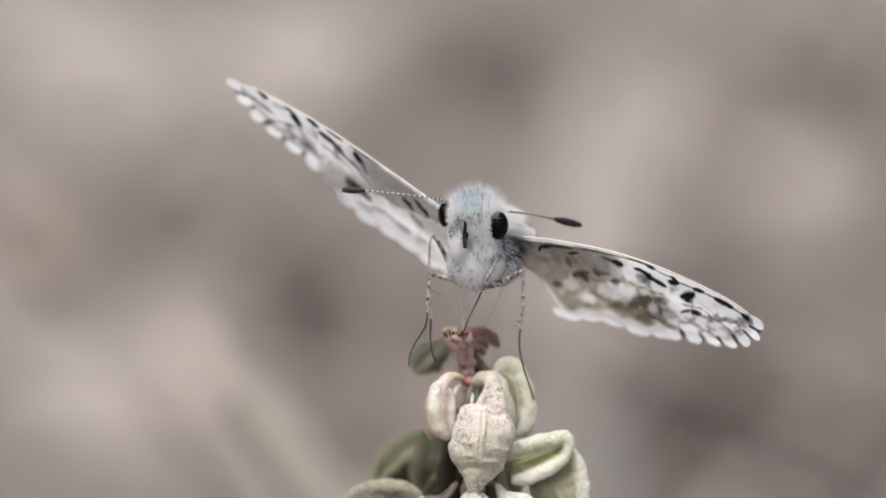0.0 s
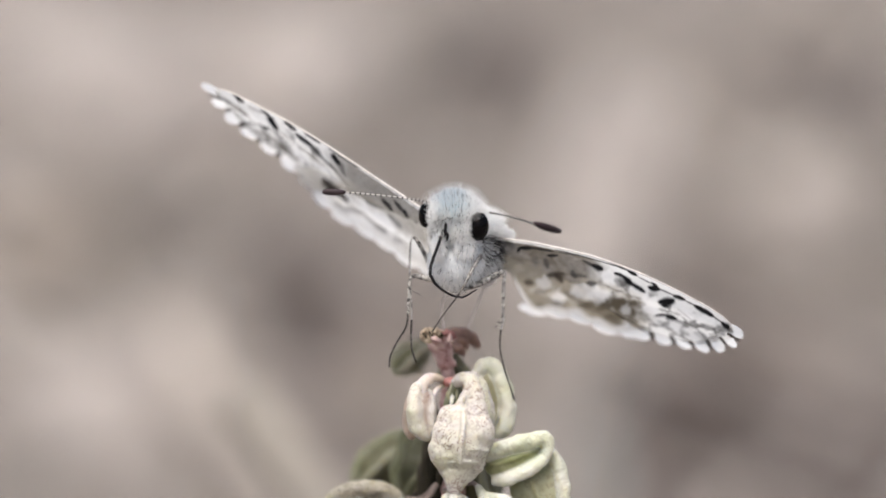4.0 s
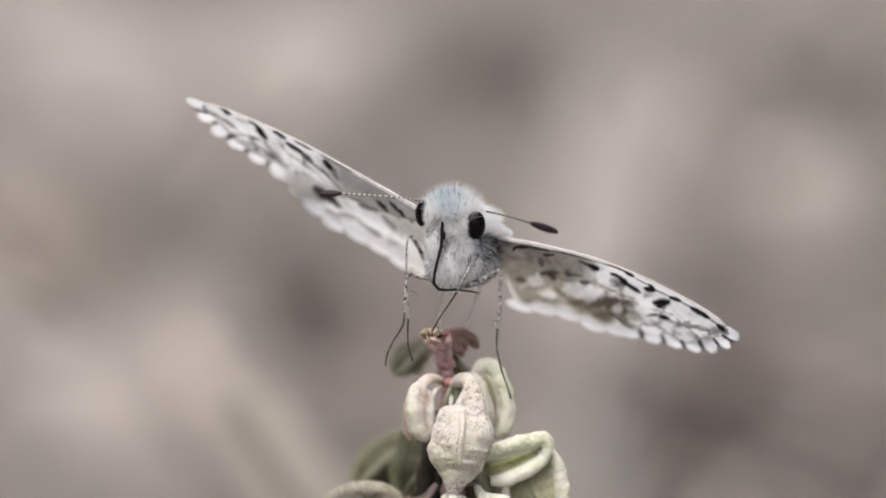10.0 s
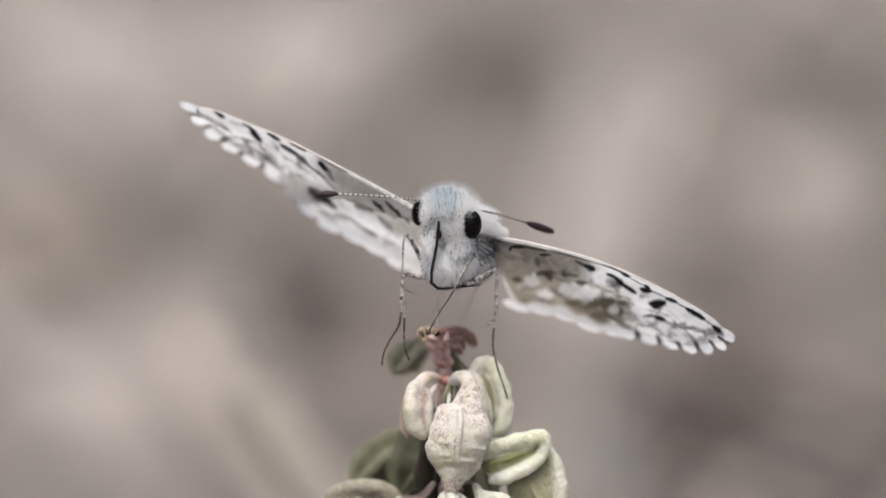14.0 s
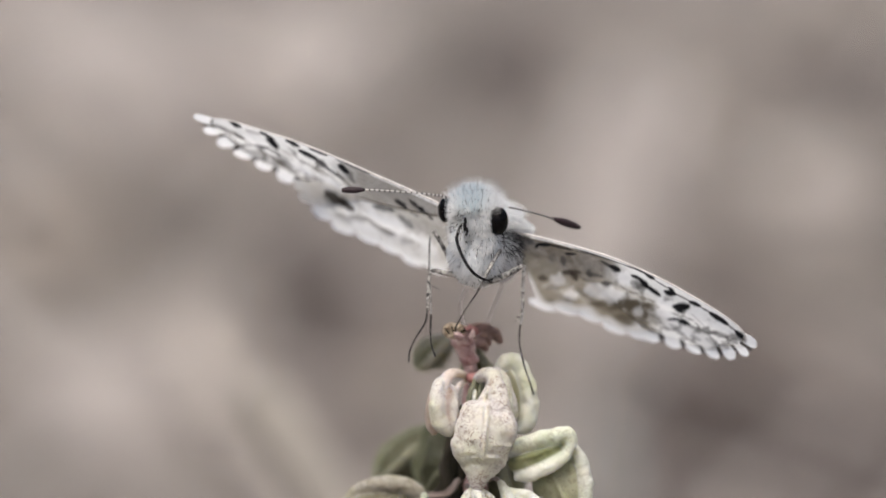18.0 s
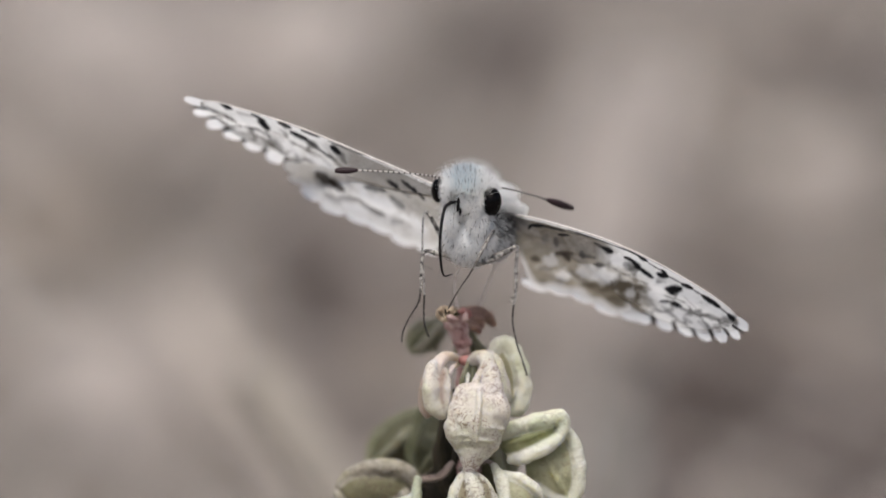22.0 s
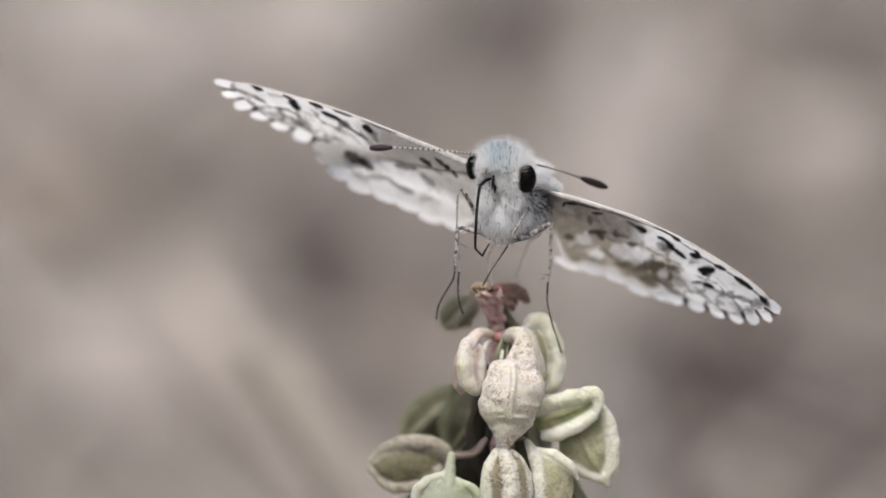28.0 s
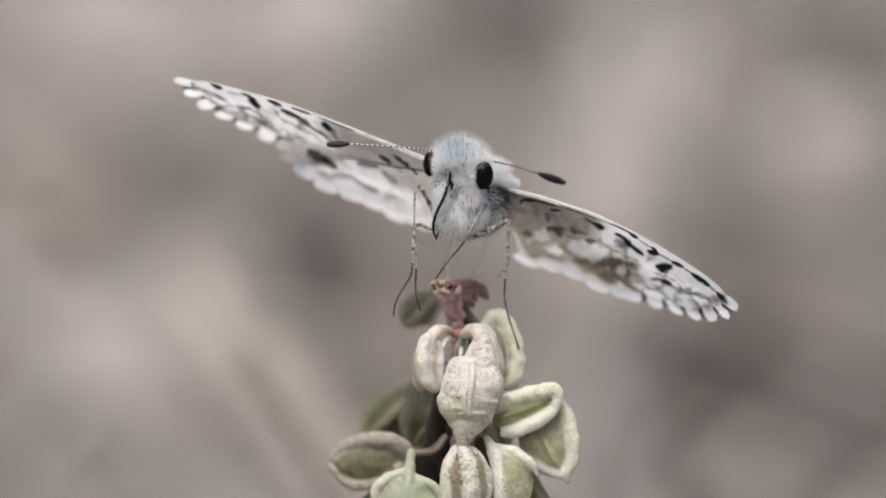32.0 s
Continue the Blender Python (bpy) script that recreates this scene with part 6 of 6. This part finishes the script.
    # the tongue: seconds, then where the ends of its four pieces lie across and up
    coil = [
        (0, -0.73, -0.06, -0.71, -0.48, -0.65, 0.07, -0.73, 0.49),
        (0.5, -0.73, -0.06, -0.71, -0.48, -0.65, 0.07, -0.73, 0.49),
        (1, -1.12, -0.26, -1.4, -1.31, -1.12, -1.59, -0.95, -0.48),
        (1.5, -1.64, -0.51, -1.92, -2.02, -1.98, -2.93, -2.01, -3.14),
        (2, -1.51, 0.17, -1.59, -1.58, -1.62, -3.39, -1.65, -4.36),
        (2.5, -1.45, -0.56, -1.51, -1.55, -0.63, -2.58, 0.76, -3.34),
        (3, -1.08, -0.39, -1.44, -1.91, -0.11, -2.97, 1, -2.61),
        (3.5, -1.05, -0.34, -1.41, -1.87, -0.08, -2.92, 0.95, -2.56),
        (5.5, -1.01, -0.4, -1.48, -1.93, -0.42, -2.7, 0.11, -2.06),
        (6, -0.94, -0.42, -1.44, -1.95, -0.39, -2.72, -0.06, -2.08),
        (6.5, -1.35, 0.32, -1.41, -1.56, -1.1, -2.77, -0.56, -2.52),
        (7, -1.26, 0.03, -1.57, -1.91, -2.26, -2.36, -2.85, -1.55),
        (7.5, -1.36, -0.01, -1.27, -1.31, -0.76, -2.31, 0.12, -2.68),
        (8, -1.07, -0.1, -1.57, -1.29, -0.57, -2.27, 0.46, -2.32),
        (8.5, -1.27, 0.21, -1.15, -1.46, -0.76, -2.82, -0.46, -3.48),
        (9, -1.29, 0.45, -1.48, -1.22, -1.56, -3.03, -1.95, -4.61),
        (9.5, -1.12, -0.48, -1.48, -1.79, -0.49, -2.38, 0.72, -2.87),
        (10, -0.7, -0.49, -1.09, -2.52, 0.24, -2.55, 1.22, -2.71),
        (11, -0.93, -0.45, -1.35, -2.28, 0.65, -2.5, 1.43, -2.62),
        (12, -0.92, -0.33, -1.34, -2.41, 0.72, -2.55, 1.99, -3.16),
        (13, -0.76, -0.42, -1.06, -2.53, 0.41, -2.42, 1.24, -2.08),
        (14, -0.74, -0.45, -0.99, -2.48, 0.51, -2.42, 1.4, -2.34),
        (14.5, -0.99, -0.19, -1.41, -1.93, -0.36, -2.22, 0.65, -2.32),
        (16.5, -1.33, 0.15, -1.26, -1.26, -1.03, -2.25, -0.84, -2.61),
        (17, -1.41, -0.3, -1.24, -1.55, -0.16, -2.52, 0.01, -2.1),
        (17.5, -1.04, -0.49, -1.37, -2.2, -0.72, -2.53, -0.03, -2.53),
        (18, -1.12, -0.29, -0.46, -1.73, 0.43, -2.29, 1.04, -2.01),
        (18.5, -1.31, -0.06, -1.31, -1.3, -1.01, -2.09, -0.72, -1.6),
        (19, -1.32, 0.59, -1.41, -1.13, -0.91, -1.8, -0.32, -0.52),
        (19.5, -1.4, 0.06, -1.44, -0.95, -0.99, -1.72, -0.31, -0.75),
        (20, -1.24, 0.26, -1.36, -1.6, -1.16, -3.07, -0.33, -3.21),
        (20.5, -1, -0.3, -1.49, -1.39, -0.84, -2.2, 0.09, -2.32),
        (21, -1.37, 0.25, -1.48, -1.56, -1.23, -3, -0.81, -3.03),
        (21.5, -1.26, 0.12, -1.47, -1.37, -1.71, -2.38, -1.91, -3.06),
        (22, -1.32, 0.34, -1.57, -1.38, -1.43, -2.97, -0.99, -3.0),
        (22.5, -1.39, -0.15, -1.23, -1.24, -0.83, -2.24, -0.55, -2.61),
        (23, -0.98, -0.43, -1.4, -1.68, -0.71, -2.38, -0.23, -2.24),
        (24, -0.81, -0.35, -1.25, -2.49, -1.23, -2.46, -1.25, -2.52),
        (25, -0.83, -0.29, -1.38, -2.29, -1.35, -2.26, -1.38, -2.32),
        (27.5, -0.82, -0.34, -1.3, -2.48, -1.3, -2.44, -1.34, -2.48),
        (28, -1.3, 0.27, -1.52, -1.68, -1.5, -3.01, -1.08, -2.37),
        (28.5, -1.43, -0.85, -1.54, -1.73, -1.32, -1.95, -1.14, -0.92),
        (29, -1.22, 0, -1.42, -1.58, -1.22, -1.58, -1.03, -0.14),
        (29.3, -1.66, -0.46, -1.81, -2.04, -1.96, -3.4, -2.03, -4.39),
        (29.6, -1.5, -0.16, -1.57, -1.85, -1.35, -2.4, -1.02, -1.7),
        (29.9, -1.27, -0.88, -1.23, -1.86, -0.98, -1.79, -0.43, -0.91),
        (30, -1.45, -0.36, -1.34, -1.61, -0.95, -2.14, -0.51, -0.83),
        (30.3, -1.44, -0.27, -1.55, -1.63, -1.36, -1.44, -1.22, -0.42),
        (30.5, -1.37, 0.09, -1.63, -1.45, -1.7, -2.48, -1.7, -3.14),
        (31, -1.37, 0.03, -1.35, -1.5, -1.07, -3.16, -0.98, -3.86),
        (31.5, -0.99, -0.14, -1.43, -1.42, -1.43, -2.01, -1.39, -2.12),
        (31.8, -0.96, -0.3, -1.29, -2.2, -1.32, -2.28, -1.29, -2.35),
        (32, -0.9, -0.31, -1.4, -1.42, -1.46, -2.17, -1.34, -1.84)]
    ways = []
    for t, *p in coil:
        at, knots = MOUTH.copy(), [MOUTH.copy()]
        curled = p[7] > p[5] + 0.3
        for k, length in enumerate(REACH):
            d = Vector((p[2 * k] - at.x, p[2 * k + 1] - at.y))
            if d.length > length * 0.98:
                d = d.normalized() * length * 0.98
            depth = math.sqrt(length * length - d.length_squared) * ((1, 1, -1, 1) if curled else (1, 1, -1, -1))[k]
            at = at + Vector((d.x, d.y, depth))
            knots.append(at.copy())
        line = curve_points(knots, 10)
        run = np.concatenate([[0], np.cumsum([(q - o).length for o, q in zip(line, line[1:])])])
        stops = [Vector([np.interp(run[-1] * i / LINKS, run, [q[j] for q in line]) for j in range(3)]) for i in range(LINKS + 1)]
        ways.append((t, [(q - o).normalized() for o, q in zip(stops, stops[1:])]))
    fine = []
    for (t0, r0), (t1, r1) in zip(ways, ways[1:]):
        steps = max(1, round((t1 - t0) / 0.25))
        for i in range(steps):
            k = i / steps
            k = k * k * (3 - 2 * k)
            fine.append((t0 + (t1 - t0) * i / steps, [a.lerp(b, k).normalized() for a, b in zip(r0, r1)]))
    fine.append(ways[-1])
    rows, last = [[] for k in range(LINKS)], [None] * LINKS
    for t, row in fine:
        at = MOUTH.copy()
        for k, way in enumerate(row):
            if last[k] is None:
                turn = Vector((0, 0, -1)).rotation_difference(way)
            else:
                turn = last[k][0].rotation_difference(way) @ last[k][1]
            last[k] = (way, turn)
            rows[k].append((t, Matrix.Translation(at * MM) @ turn.to_matrix().to_4x4()))
            at = at + way * PIECE
    for piece, r in zip(tongue, rows):
        walk(piece, r)
    # the antennae nod: seconds, degrees
    for feeler, foot, nods in ((right_antenna, Vector((-1.42, 1.78, 3.0)), [(0, -2.8), (2, -2.6), (6, -1.6), (9, -0.8), (13, 0.2), (19, -0.3), (28, 0), (32, -0.2)]),
                               (left_antenna, Vector((1.42, 1.31, 2.6)), [(0, 7.0), (1, 5.0), (2, 3.5), (6, 2.5), (13, 1.0), (19, 2.0), (28, 0), (32, 1.0)])):
        pivot = Matrix.Translation(foot * MM)
        walk(feeler, [(t, pivot @ Matrix.Rotation(radians(a), 4, "Z") @ pivot.inverted()) for t, a in nods])
    # one foreleg shifts its foot, and is lifted for a moment
    knee = Matrix.Translation(Vector((0.25, -2.28, 2.8)) * MM)
    turns = [(0, 8), (1.5, 8), (2.0, -1), (3, -4), (6, -3), (8, -2), (12, 0), (28.5, 0), (29.0, 8), (29.5, 3), (29.7, 0), (29.8, -70), (29.9, -140), (29.98, -70), (30.1, -2), (30.5, -3), (31, -5), (32, -6)]
    walk(probe, [(t, knee @ Matrix.Rotation(radians(a), 4, "Z")) for t, a in turns])


motions()
